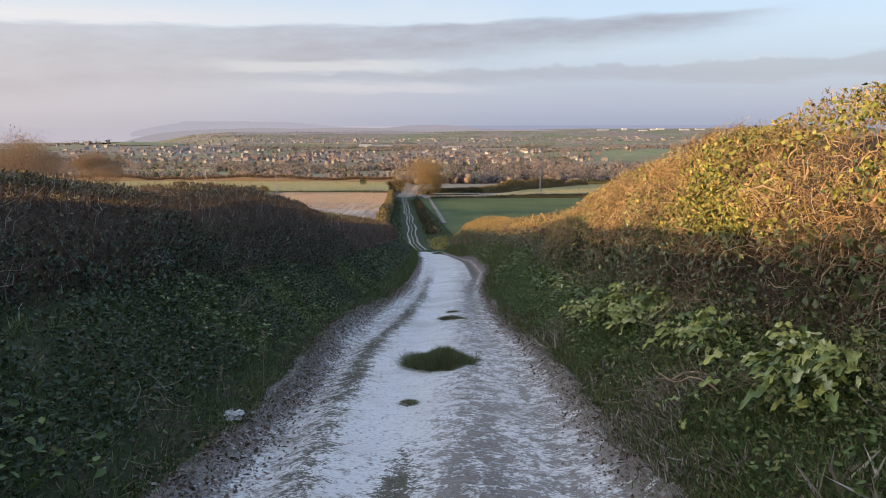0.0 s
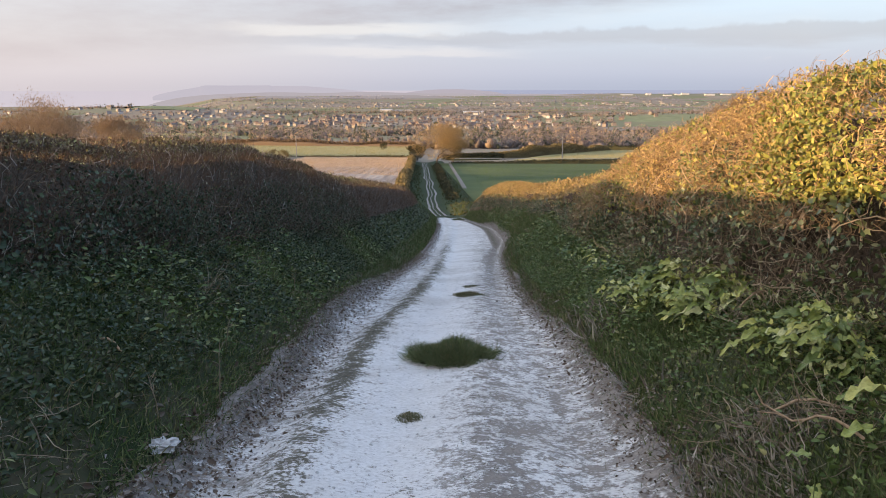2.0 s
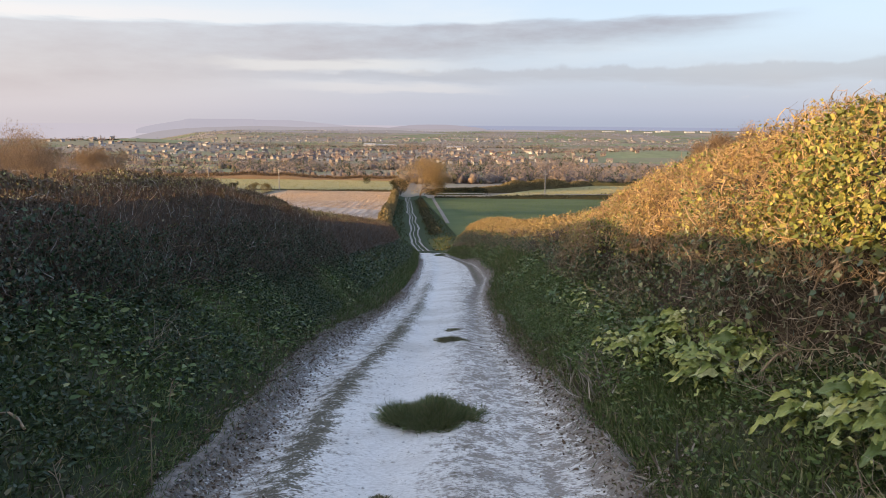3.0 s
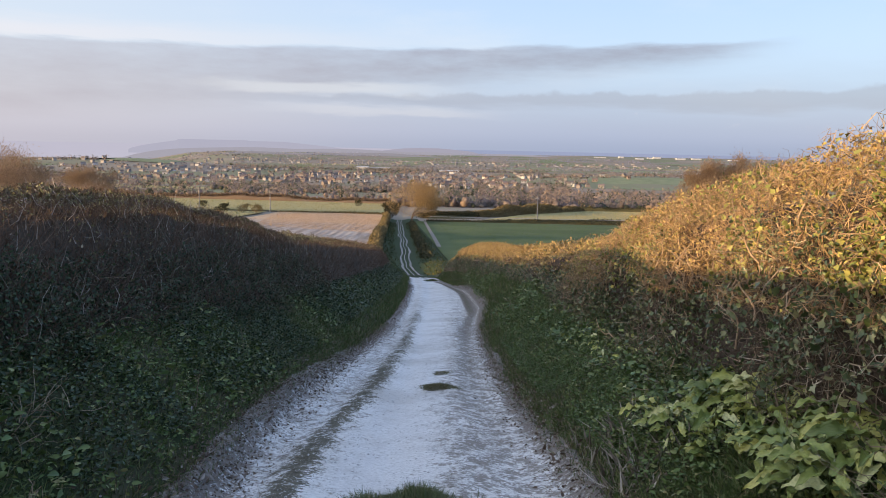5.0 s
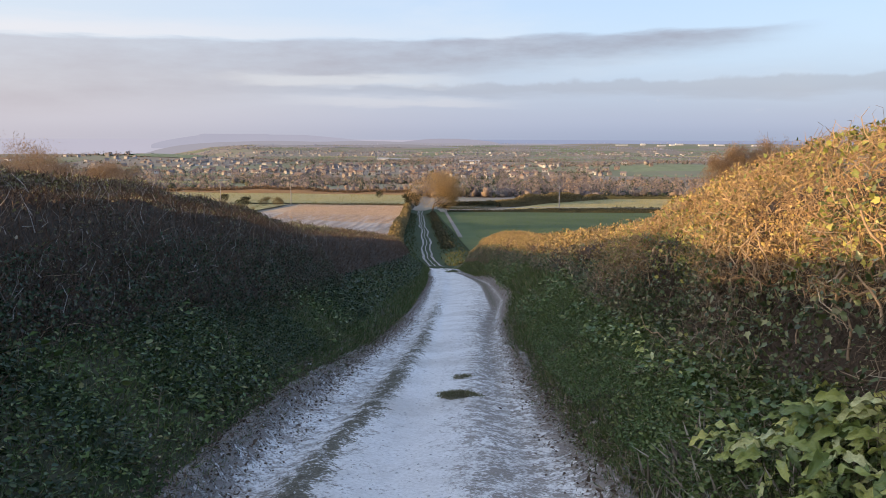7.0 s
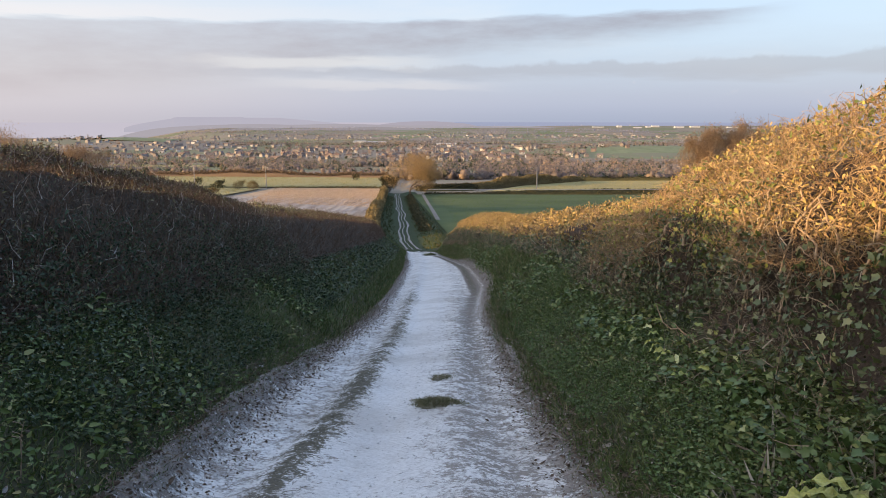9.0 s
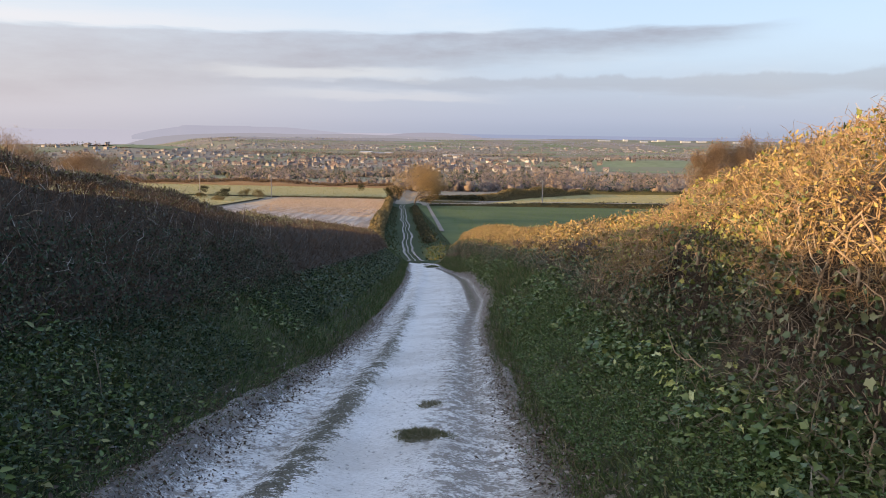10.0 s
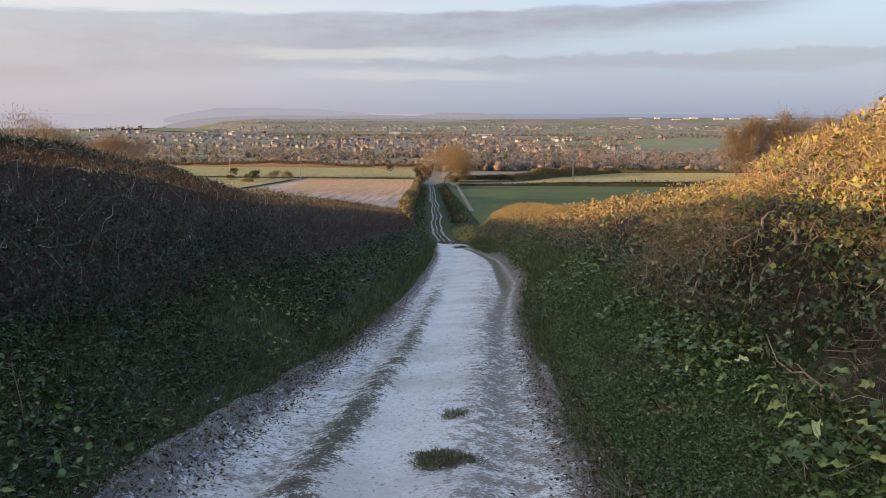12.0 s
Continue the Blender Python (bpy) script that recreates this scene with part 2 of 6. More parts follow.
track_x = smooth_curve([-700, -10, 0, 10, 24, 40, 60, 85, 106, 180, 265, 330, 5000], [0, 0, 0, 0, 0.05, 0.1, -0.4, -2.0, -3.4, -7.8, -12.6, -16, -17])
track_z = smooth_curve([-700, -40, 0, 20, 40, 60, 85, 106, 180, 265, 420, 620, 1000, 1600, 2600, 3600, 5000], [60, 5.4, 0, -2.88, -5.45, -8.0, -11.9, -14.8, -18.9, -23.3, -30, -41, -54, -58, -57, -48, -22])
bank_left = smooth_curve([0, 1.5, 1.8, 2.3, 3.0, 4.2, 12, 40, 200], [0, 0, 0.2, 0.6, 1.1, 1.35, 1.5, 2.0, 2.0])
bank_right = smooth_curve([0, 1.05, 1.35, 1.9, 2.5, 3.4, 12, 40, 200], [0, 0.02, 0.17, 0.5, 0.8, 1.2, 1.4, 1.0, 0.5])


def fbm(x, y, seed=0):
    """Cheap smooth noise from a few sines."""
    r = np.random.default_rng(seed)
    out = np.zeros(np.broadcast(x, y).shape)
    for k in range(9):
        a, p = r.uniform(0, 6.28, 2)
        f = 0.6 * 1.45**k
        out = out + np.sin((x * math.cos(a) + y * math.sin(a)) * f + p) / 1.35**k
    return out / 2.6


def lane(y):
    """1 where the lane lies sunk between its hedges, 0 beyond."""
    t = np.clip((np.asarray(y, float) - 66) / 26, 0, 1)
    return 1 - t * t * (3 - 2 * t)


def height(x, y):
    u = x - track_x(y)
    z = track_z(y)
    k = lane(y)
    bank = np.where(u < 0, bank_left(-u), bank_right(u))
    rise = np.clip((u - 1.5 + 0.5 * np.clip((y - 25) / 35, 0, 1)) / 0.9, 0, 1)
    bank = bank + 0.42 * np.clip((y - 16) / 9, 0, 1) * rise * rise * (3 - 2 * rise)
    low = 0.5 * np.clip((np.abs(u) - 1.6) / 2, 0, 1)
    z = z + k * bank + (1 - k) * low
    far = np.clip((y - 300) / 900, 0, 1)
    z = z + far * 7 * fbm(x / 420, y / 420, 3) + np.clip((np.abs(x) - 60) / 500, 0, 1) * 3 * fbm(x / 150, y / 150, 4)
    z = z + 9 * np.clip((y - 2600) / 1500, 0, 1) * fbm(x / 900, y / 500, 5)
    z = z + 20 * np.exp(-(((x + 760) / 260) ** 2 + ((y - 1950) / 240) ** 2)) + 15 * np.exp(-(((x - 420) / 260) ** 2 + ((y - 1480) / 190) ** 2))
    t = np.clip((y - 2250) / 500, 0, 1) * np.clip((-x / np.maximum(y, 1.0) - 0.27) / 0.14, 0, 1)
    return z - 75 * t * t * (3 - 2 * t)


def height1(x, y):
    return float(height(np.array([x]), np.array([y]))[0])


# ---- materials ----
def ground_material():
    m = Mat("pasture_and_soil", 0.95, 0.1)
    v = m.N("ShaderNodeTexVoronoi")
    mp = m.N("ShaderNodeMapping")
    mp.inputs["Scale"].default_value = (0.006, 0.004, 0.0)
    mp.inputs["Rotation"].default_value = (0, 0, 0.3)
    m.L(m.tc, mp.inputs[0])
    m.L(mp.outputs[0], v.inputs["Vector"])
    v.inputs["Scale"].default_value = 1.0
    sep = m.N("ShaderNodeSeparateColor")
    m.L(v.outputs["Color"], sep.inputs[0])
    fields = m.ramp(sep.outputs[0], [(0.0, (0.19, 0.20, 0.12)), (0.25, (0.25, 0.215, 0.165)), (0.45, (0.27, 0.23, 0.185)), (0.65, (0.17, 0.195, 0.10)), (0.85, (0.25, 0.215, 0.175))])
    near = m.mix(m.span(m.noise(1.3, 6), 0.35, 0.65), (0.032, 0.046, 0.019), (0.08, 0.074, 0.046))
    pos = m.N("ShaderNodeSeparateXYZ")
    m.L(m.tc, pos.inputs[0])
    col = m.mix(m.span(pos.outputs[1], 90, 130), near, fields)
    m.bump(m.noise(9, 6), 0.5, 0.04)
    return m.done(col)


M_GROUND = ground_material()
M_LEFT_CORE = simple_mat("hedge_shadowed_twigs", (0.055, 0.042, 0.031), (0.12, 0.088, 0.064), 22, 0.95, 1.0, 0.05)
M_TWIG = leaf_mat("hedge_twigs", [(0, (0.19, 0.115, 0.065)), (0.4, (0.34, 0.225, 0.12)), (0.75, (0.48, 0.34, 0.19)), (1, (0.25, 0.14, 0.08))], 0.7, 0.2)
# Darker copy of the hedge twigs: the left hedge's shade is in the colour.
M_TWIG_DARK = leaf_mat("hedge_shaded_twigs", [(0, (0.069, 0.046, 0.034)), (0.5, (0.140, 0.080, 0.054)), (0.9, (0.20, 0.14, 0.10)), (1, (0.32, 0.27, 0.22))], 0.7, 0.2)
M_TWIG_MID = leaf_mat("hedge_shaded_stems", [(0, (0.12, 0.085, 0.06)), (0.5, (0.21, 0.155, 0.105)), (0.85, (0.35, 0.27, 0.19)), (1, (0.58, 0.50, 0.39))], 0.7, 0.2)
M_TWIG_PALE = leaf_mat("bleached_twigs", [(0, (0.22, 0.18, 0.15)), (0.6, (0.36, 0.31, 0.27)), (1, (0.5, 0.45, 0.4))], 0.6, 0.3)
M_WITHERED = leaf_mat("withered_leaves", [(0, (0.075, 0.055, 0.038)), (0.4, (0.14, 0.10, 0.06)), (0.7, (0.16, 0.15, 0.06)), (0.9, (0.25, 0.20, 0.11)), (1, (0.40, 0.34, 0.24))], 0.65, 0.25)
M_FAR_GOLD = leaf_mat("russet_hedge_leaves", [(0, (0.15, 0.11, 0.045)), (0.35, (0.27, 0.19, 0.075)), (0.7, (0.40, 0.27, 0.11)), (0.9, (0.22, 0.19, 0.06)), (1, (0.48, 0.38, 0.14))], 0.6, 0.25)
# Pale gold puts the sunlit rim of the left hedge into the colour.
M_RIM = leaf_mat("hedge_lit_rim_leaves", [(0, (0.16, 0.13, 0.05)), (0.4, (0.26, 0.22, 0.085)), (0.75, (0.34, 0.33, 0.12)), (1, (0.48, 0.42, 0.22))], 0.5, 0.35)
# Leaf tones darkened for the shaded face of the left hedge.
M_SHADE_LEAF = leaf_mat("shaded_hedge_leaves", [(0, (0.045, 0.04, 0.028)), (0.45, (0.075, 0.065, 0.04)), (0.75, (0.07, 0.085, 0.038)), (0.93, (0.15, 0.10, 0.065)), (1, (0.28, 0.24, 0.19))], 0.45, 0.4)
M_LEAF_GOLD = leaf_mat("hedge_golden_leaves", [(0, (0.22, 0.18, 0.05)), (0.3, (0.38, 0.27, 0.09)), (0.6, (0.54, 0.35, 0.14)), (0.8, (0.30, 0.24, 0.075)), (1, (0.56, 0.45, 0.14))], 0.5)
M_IVY = leaf_mat("ivy_leaves", [(0, (0.018, 0.037, 0.017)), (0.4, (0.029, 0.056, 0.023)), (0.7, (0.046, 0.080, 0.030)), (0.93, (0.085, 0.11, 0.04)), (1, (0.14, 0.12, 0.06))], 0.5, 0.35)
M_BRAMBLE = leaf_mat("bramble_leaves", [(0, (0.10, 0.13, 0.03)), (0.4, (0.18, 0.20, 0.045)), (0.8, (0.29, 0.28, 0.07)), (1, (0.42, 0.38, 0.10))], 0.6, 0.3)
M_IVY_RIGHT = leaf_mat("hedge_bottom_leaves", [(0, (0.035, 0.060, 0.022)), (0.45, (0.075, 0.115, 0.036)), (0.75, (0.125, 0.145, 0.052)), (0.9, (0.20, 0.19, 0.085)), (1, (0.350, 0.360, 0.150))], 0.38, 0.5)
M_GRASS = leaf_mat("verge_grass", [(0, (0.055, 0.09, 0.024)), (0.5, (0.10, 0.15, 0.044)), (0.85, (0.17, 0.18, 0.07)), (1, (0.33, 0.27, 0.16))], 0.6, 0.25)
M_DRY = leaf_mat("dry_stems", [(0, (0.16, 0.12, 0.09)), (0.5, (0.26, 0.20, 0.14)), (1, (0.38, 0.32, 0.24))], 0.8, 0.15)


def track_material():
    m = Mat("chalk_track", 0.92, 0.15)
    n1, n2, n3 = m.noise(6.5, 10, 0.74, (1.0, 0.85, 0.4)), m.noise(34, 6, 0.75, (0.8, 1.0, 0.4)), m.noise(0.9, 5, 0.65)
    chalk = m.mix(m.span(n2, 0.35, 0.75), (0.80, 0.79, 0.77), (0.56, 0.545, 0.52))
    chalk = m.mix(m.math("MULTIPLY", m.span(n3, 0.4, 0.7), 0.55), chalk, (0.46, 0.43, 0.39))
    mud_f = m.span(m.math("ADD", m.attr("mud"), m.math("MULTIPLY", m.math("SUBTRACT", m.math("ADD", n1, m.math("MULTIPLY", n2, 0.7)), 0.85), 2.8)), 0.30, 0.8)
    col = m.mix(mud_f, chalk, m.mix(m.span(m.math("MULTIPLY", n1, m.math("ADD", n2, 0.5)), 0.35, 0.72), (0.095, 0.08, 0.068), (0.35, 0.315, 0.28)))
    gr = m.span(m.math("ADD", m.attr("green"), m.math("ADD", m.math("MULTIPLY", m.math("SUBTRACT", n1, 0.5), 2.0), m.math("MULTIPLY", m.math("SUBTRACT", n2, 0.5), 2.4))), 0.42, 0.66)
    col = m.mix(gr, col, m.mix(m.span(n2, 0.3, 0.7), (0.045, 0.044, 0.028), (0.20, 0.18, 0.14)))
    m.bump(m.math("ADD", n1, m.math("MULTIPLY", n2, 0.4)), 0.5, 0.02)
    return m.done(col)


M_TRACK = track_material()


# ---- lines of the track: its grassy strip, edges and olive streak ----
strip_u = smooth_curve([-4, 4.8, 8, 11, 12.6, 15.1, 18.6, 22, 31, 36, 90], [-0.85, -0.91, -1.0, -1.04, -1.0, -0.83, -0.70, -0.6, -0.62, -0.7, -0.9])
left_u = smooth_curve([-4, 4.8, 8, 11, 12.6, 16, 20, 25, 29, 38, 55, 90], [-1.36, -1.40, -1.40, -1.52, -1.58, -1.52, -1.36, -1.16, -1.08, -1.16, -1.33, -1.3])
right_u = smooth_curve([-4, 4.8, 10, 14.5, 18, 23, 27, 31, 40, 46, 51, 56, 62, 90], [0.98, 1.10, 1.15, 1.02, 1.0, 1.06, 1.25, 1.52, 1.46, 1.25, 0.85, 0.5, 0.45, 0.9])
olive_u = smooth_curve([-4, 8, 12.7, 14.4, 19.6, 25, 34.6, 39, 90], [0.28, 0.2, 0.32, 0.26, 0.48, 0.54, 0.62, 0.42, 0.3])


# ---- ground: one sheet to the horizon ----
def axis(*legs):
    out = []
    for a, b, st in legs:
        out += list(np.arange(a, b, st))
    return np.array(out + [legs[-1][1]])


half = axis((0, 7, 0.3), (7, 25, 1.5), (25, 120, 6), (120, 700, 35), (700, 5000, 230))
cols = np.concatenate([-half[:0:-1], half])
rows = axis((-600, -40, 40), (-40, -4, 4), (-4, 70, 0.6), (70, 130, 2), (130, 450, 6), (450, 1200, 30), (1200, 4950, 120))
gy, gu = np.meshgrid(rows, cols, indexing="ij")
gx = gu + track_x(gy)
gz = height(gx, gy)
gz = gz - 0.14 * (gu > -1.75) * (gu < np.minimum(1.4 + 0.3 * (gy > 25) * (gy < 53), right_u(gy) + 0.35)) * (gy < 82) * (gy > -3.5)
ground = obj("ground", fast_mesh("ground", np.stack([gx, gy, gz], -1).reshape(-1, 3), grid_faces(*gx.shape), True), M_GROUND)
tagged(ground, "grassy downland falling to a broad wooded plain", "ground", kind="structure")


# ---- the chalk track ----
def track_shape(u, y):
    """Small relief of the track across (u) and along (y), with its mud and grass shares."""
    w = u - 0.04 * fbm(y * 1.7, u * 0.5, 12) * np.clip((30 - y) / 8, 0, 1)
    g = lambda c, s: np.exp(-(((w - c) / s) ** 2))
    su, lu, ru, ou = strip_u(y), left_u(y), right_u(y), olive_u(y)
    ridge_on = np.clip((y - 22) / 10, 0, 1) * np.clip((60 - y) / 6, 0, 1)
    rid = np.minimum(1.14, ru - 0.30)
    z = -0.05 * g(su - 0.3, 0.2) + 0.03 * g(su, 0.2) - 0.045 * g(-0.35, 0.25) + 0.025 * g(ou, 0.2) - 0.04 * g(ru - 0.3, 0.2) + 0.06 * np.clip((w - ru) / 0.3, 0, 1) + 0.06 * np.clip((lu - w) / 0.3, 0, 1) + 0.05 * ridge_on * g(rid, 0.12)
    fade = np.clip((40 - y) / 14, 0, 1)
    fine = np.clip((22 - y) / 10, 0, 1)
    z = z + (0.016 * fbm(u * 4, y * 3, 13) + 0.007 * fbm(u * 16, y * 14, 14)) * fine
    edge_l, edge_r = np.clip((lu - w) / 0.30 + 0.35, 0, 1), np.clip((w - ru) / 0.30 + 0.35, 0, 1)
    patchy = 0.55 + 0.45 * fbm(y * 0.9, y * 0 + 3, 15)
    early = np.clip((y - 1) / 7, 0.72, 1)
    green = 0.80 * early * g(su, 0.205) * np.clip(patchy + 0.35, 0.25, 1.1) * fade + 0.45 * np.clip((lu - 0.2 - w) / 0.2, 0, 1) + 0.5 * np.clip((w - ru - 0.2) / 0.2, 0, 1)
    green = green + 0.42 * g(ou, 0.13) * np.clip(0.5 + 0.7 * fbm(y * 1.3, y * 0 + 8, 18), 0, 1.2) * fade + 0.75 * ridge_on * g(rid, 0.13)
    green = green + 0.95 * np.exp(-(((u + 0.30) / 0.19) ** 2 + ((y - 4.4) / 1.5) ** 2))
    mud = 0.23 + 0.27 * g(ou + 0.05, 0.28) * fade + 0.12 * np.clip((w - ou) / 0.2, 0, 1) + 0.20 * g(ru - 0.25, 0.25) + 0.74 * edge_l + 0.74 * edge_r + 0.42 * early * g(su - 0.02, 0.18) * fade + 0.22 * g(su - 0.38, 0.24) * fade - 0.2 * g(-0.30, 0.3)
    mud = mud + 0.5 * ridge_on * np.clip((w - rid + 0.19) / 0.1, 0, 1) - 0.32 * ridge_on * g(ru - 0.14, 0.06)
    mud = mud + 0.40 * np.exp(-(((u + 0.1) / 0.45) ** 2 + ((y - 4.2) / 1.8) ** 2))
    mud = mud + 0.07 * np.clip((9.5 - y) / 3, 0, 1) * g(0.15, 0.6)
    far = np.clip((y - 58) / 8, 0, 1)
    green = green + 0.7 * far * (g(-0.15, 0.3) + g(-1.5, 0.3) + g(1.3, 0.5))
    return z, mud, green


tu = np.arange(-2.05, 1.95, 0.05)
ty = axis((-3, 26, 0.07), (26, 40, 0.16), (40, 84, 0.25))
my, mu = np.meshgrid(ty, tu, indexing="ij")
dz, mud, green = track_shape(mu, my)
mx = mu + track_x(my)
edge = np.clip((np.maximum(left_u(my) - mu, mu - right_u(my) + 0.08) - 0.22 - 0.05 * fbm(my * 2.1, mu, 17) * np.clip((34 - my) / 10, 0, 1)) / 0.15, 0, 1)
mz = height(mx, my) + 0.03 + dz - 0.16 * edge
track = obj("track", fast_mesh("track", np.stack([mx, my, mz], -1).reshape(-1, 3), grid_faces(*mx.shape), True, {"mud": mud, "green": green}), M_TRACK)
tagged(track, "rutted white chalk farm track with a grassy strip", "track", kind="structure")


# ---- hedges ----
def profile(points, n=40):
    pts = np.array(points, float)
    d = np.concatenate([[0], np.cumsum(np.hypot(*np.diff(pts, axis=0).T))])
    return smooth_curve(d / d[-1], pts[:, 0]), smooth_curve(d / d[-1], pts[:, 1])


LEFT = profile([(-2.35, 0.55), (-2.75, 1.0), (-3.05, 1.5), (-3.3, 2.0), (-3.6, 2.28), (-4.3, 2.38), (-4.9, 2.0), (-5.1, 1.0)])
RIGHT = profile([(2.3, 0.75), (2.5, 1.2), (2.6, 1.7), (2.75, 2.2), (3.05, 2.6), (3.7, 2.85), (4.5, 2.6), (4.8, 1.2)])


hedge_tall = smooth_curve([0, 6.5, 11, 14, 17, 20, 23, 28, 40, 55, 62, 70], [0.82, 0.84, 0.97, 1.10, 1.20, 1.16, 1.08, 1.05, 0.98, 0.9, 0.75, 0.5])
hedge_tall_right = smooth_curve([0, 6, 9, 12, 15, 16.5, 18, 21, 30, 40, 47, 56, 62, 70], [0.95, 0.95, 0.98, 1.06, 1.04, 0.95, 0.87, 0.79, 0.75, 0.77, 0.88, 0.8, 0.62, 0.35])


def hedge_surface(side, v, y, swell=1.0, rough=1.0):
    """Points on a hedge's outside: v 0..1 from its foot at the lane over the top to the back."""
    fu, fh = LEFT if side < 0 else RIGHT
    u, h = fu(v), fh(v)
    if side > 0:
        u = u - 0.9 * np.clip((y - 25) / 35, 0, 1)
        fall = hedge_tall_right(y) + 0.02 * fbm(y * 0.6, y * 0, 23)
    else:
        fall = hedge_tall(y) + 0.02 * fbm(y * 0.5, y * 0, 21)
    h0 = 0.6
    h = h0 + (h - h0) * fall
    lump = (0.15 if side > 0 else 0.11) * fbm(y * 1.1, v * 7, 22 + side) + (0.125 if side > 0 else 0.06) * fbm(y * 3.1, v * 17, 25 + side) * rough + (0.07 if side > 0 else 0.04) * fbm(y * 6.5, v * 34, 28) * rough
    cu, ch = (-3.7, 1.0) if side < 0 else (3.6, 1.2)
    du, dh = u - cu, h - ch
    ln = np.sqrt(du * du + dh * dh) + 1e-6
    u, h = u + du / ln * lump * swell, h + dh / ln * lump * swell
    x = u + track_x(y)
    return x, y, track_z(y) + h, du / ln, dh / ln


def hedge(side, label):
    base = new("hedge")
    tagged(base, label, "hedge")
    vs, ys = np.linspace(0, 1, 60), axis((-5, 2, 0.3), (2, 30, 0.11), (30, 70, 0.4))
    Y, Vv = np.meshgrid(ys, vs, indexing="ij")
    x, y, z, nu, nh = hedge_surface(side, Vv, Y)
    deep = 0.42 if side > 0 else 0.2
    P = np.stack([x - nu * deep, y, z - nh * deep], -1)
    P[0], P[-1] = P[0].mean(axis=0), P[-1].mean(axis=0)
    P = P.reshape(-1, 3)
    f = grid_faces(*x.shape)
    # Inner sheet coloured dark for the shade between the twigs.
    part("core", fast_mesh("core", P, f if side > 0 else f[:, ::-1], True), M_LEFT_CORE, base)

    def pick(n, y0, y1, v0, v1, sink=0.0, bias=1.0):
        y = y0 + (y1 - y0) * rng.random(n) ** bias
        v = rng.uniform(v0, v1, n)
        x, y, z, nu, nh = hedge_surface(side, v, y)
        nrm = np.stack([nu, np.zeros(n), nh], 1)
        d = rng.uniform(-sink, 0.05, n)[:, None]
        return np.stack([x, y, z], 1) + nrm * d, nrm

    def twigs(n, y0, y1, v0, v1, l0, l1, sink, up=0.5, thick=1.0, out=0.7, kinds=TWIGS, patchy=0.0):
        made = []
        for tv, tf in kinds:
            P, nrm = pick(n // 6, y0, y1, v0, v1, sink)
            if patchy:
                f = fbm(P[:, 1] * 2.4, P[:, 2] * 3.4, 51)
                k = f > np.quantile(f, patchy)
                P, nrm = P[k], nrm[k]
            D = nrm * out + rng.normal(size=P.shape) * 0.65 + np.array([0, 0, up])
            s = rng.uniform(l0, l1, len(P))
            w = thick * rng.uniform(0.12, 0.24, len(P))
            if kinds is CURLY:
                w = s * rng.uniform(0.8, 1.2, len(P))
            made.append(scatter(tv, tf, P - 0.45 * s[:, None] * D / np.linalg.norm(D, axis=1, keepdims=True), frames_along(D), np.stack([w, s, w], 1)))
        return merge(made)

    def leaves(n, y0, y1, v0, v1, s0, s1, sink, patchy=0.0, seed=0, template=(OVAL_V, OVAL_F), fine=1.0):
        P, nrm = pick(n, y0, y1, v0, v1, sink)
        if patchy:
            f = fbm(P[:, 1] * 1.3 * fine, P[:, 2] * 2.2 * fine, seed) + rng.normal(size=len(P)) * 0.25
            k = f > np.quantile(f, patchy)
            P, nrm = P[k], nrm[k]
        D = rng.normal(size=P.shape) + nrm * 0.3
        N2 = nrm + rng.normal(size=P.shape) * 0.6
        return scatter(*template, P, frames_facing(D, N2), rng.uniform(s0, s1, len(P)))

    big = (LEAF_V, LEAF_F)
    far = (SMALL_V, SMALL_F)

    def add(name, chunks, material, label=""):
        part(name, fast_mesh(name, *merge(chunks), smooth="leaf" in label or name in ("foliage", "ivy", "bramble")), material, base, label)["kind"] = "stuff"

    if side > 0:
        # Gold twigs keep above the shade line; stems below it are coloured darker.
        add("twig_mass", [twigs(8000, 3, 21, 0.16, 0.38, 0.08, 0.24, 0.2, 0.0, 1.8, 0.1, CURLY, 0.25), twigs(1800, 8, 20, 0.28, 0.62, 0.10, 0.24, 0.05, 0.2, 1.8, 0.3, CURLY), twigs(15000, 3, 21, 0.22, 0.7, 0.03, 0.09, 0.1, 0.15, 1.3, 0.5, SHORT), twigs(4200, 21, 68, 0.22, 0.75, 0.10, 0.22, 0.15, 0.15, 2.0, 0.6, SHORT)], M_TWIG)
        add("inner_twig_mass", [twigs(7000, 3, 21, 0.02, 0.26, 0.10, 0.26, 0.25, 0.5, 1.2, 0.3, CURLY, 0.38), twigs(4000, 21, 68, 0.0, 0.24, 0.15, 0.4, 0.15, 0.15, 2.0, 0.7, SHORT)], M_TWIG_MID, "bare stems low in the hedge, browned for its shaded foot")
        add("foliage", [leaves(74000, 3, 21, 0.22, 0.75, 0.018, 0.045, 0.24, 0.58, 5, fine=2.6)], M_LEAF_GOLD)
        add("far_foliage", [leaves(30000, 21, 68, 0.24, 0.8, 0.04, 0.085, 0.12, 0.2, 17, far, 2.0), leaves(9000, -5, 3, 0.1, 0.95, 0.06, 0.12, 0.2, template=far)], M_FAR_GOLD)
        add("bramble", [leaves(17000, 3, 21, 0.18, 0.7, 0.024, 0.055, 0.16, 0.64, 9, big, 2.2), leaves(11000, 3, 9.5, 0.2, 0.7, 0.03, 0.068, 0.08, 0.45, 8, big, 1.6), leaves(700, 9.5, 19, 0.16, 0.6, 0.045, 0.07, 0.04, 0.3, 10, big, 1.6), leaves(18000, 3, 9.5, 0.2, 0.7, 0.025, 0.06, 0.14, 0.45, 8, fine=1.6)], M_BRAMBLE, "yellow-green bramble and ivy leaves")
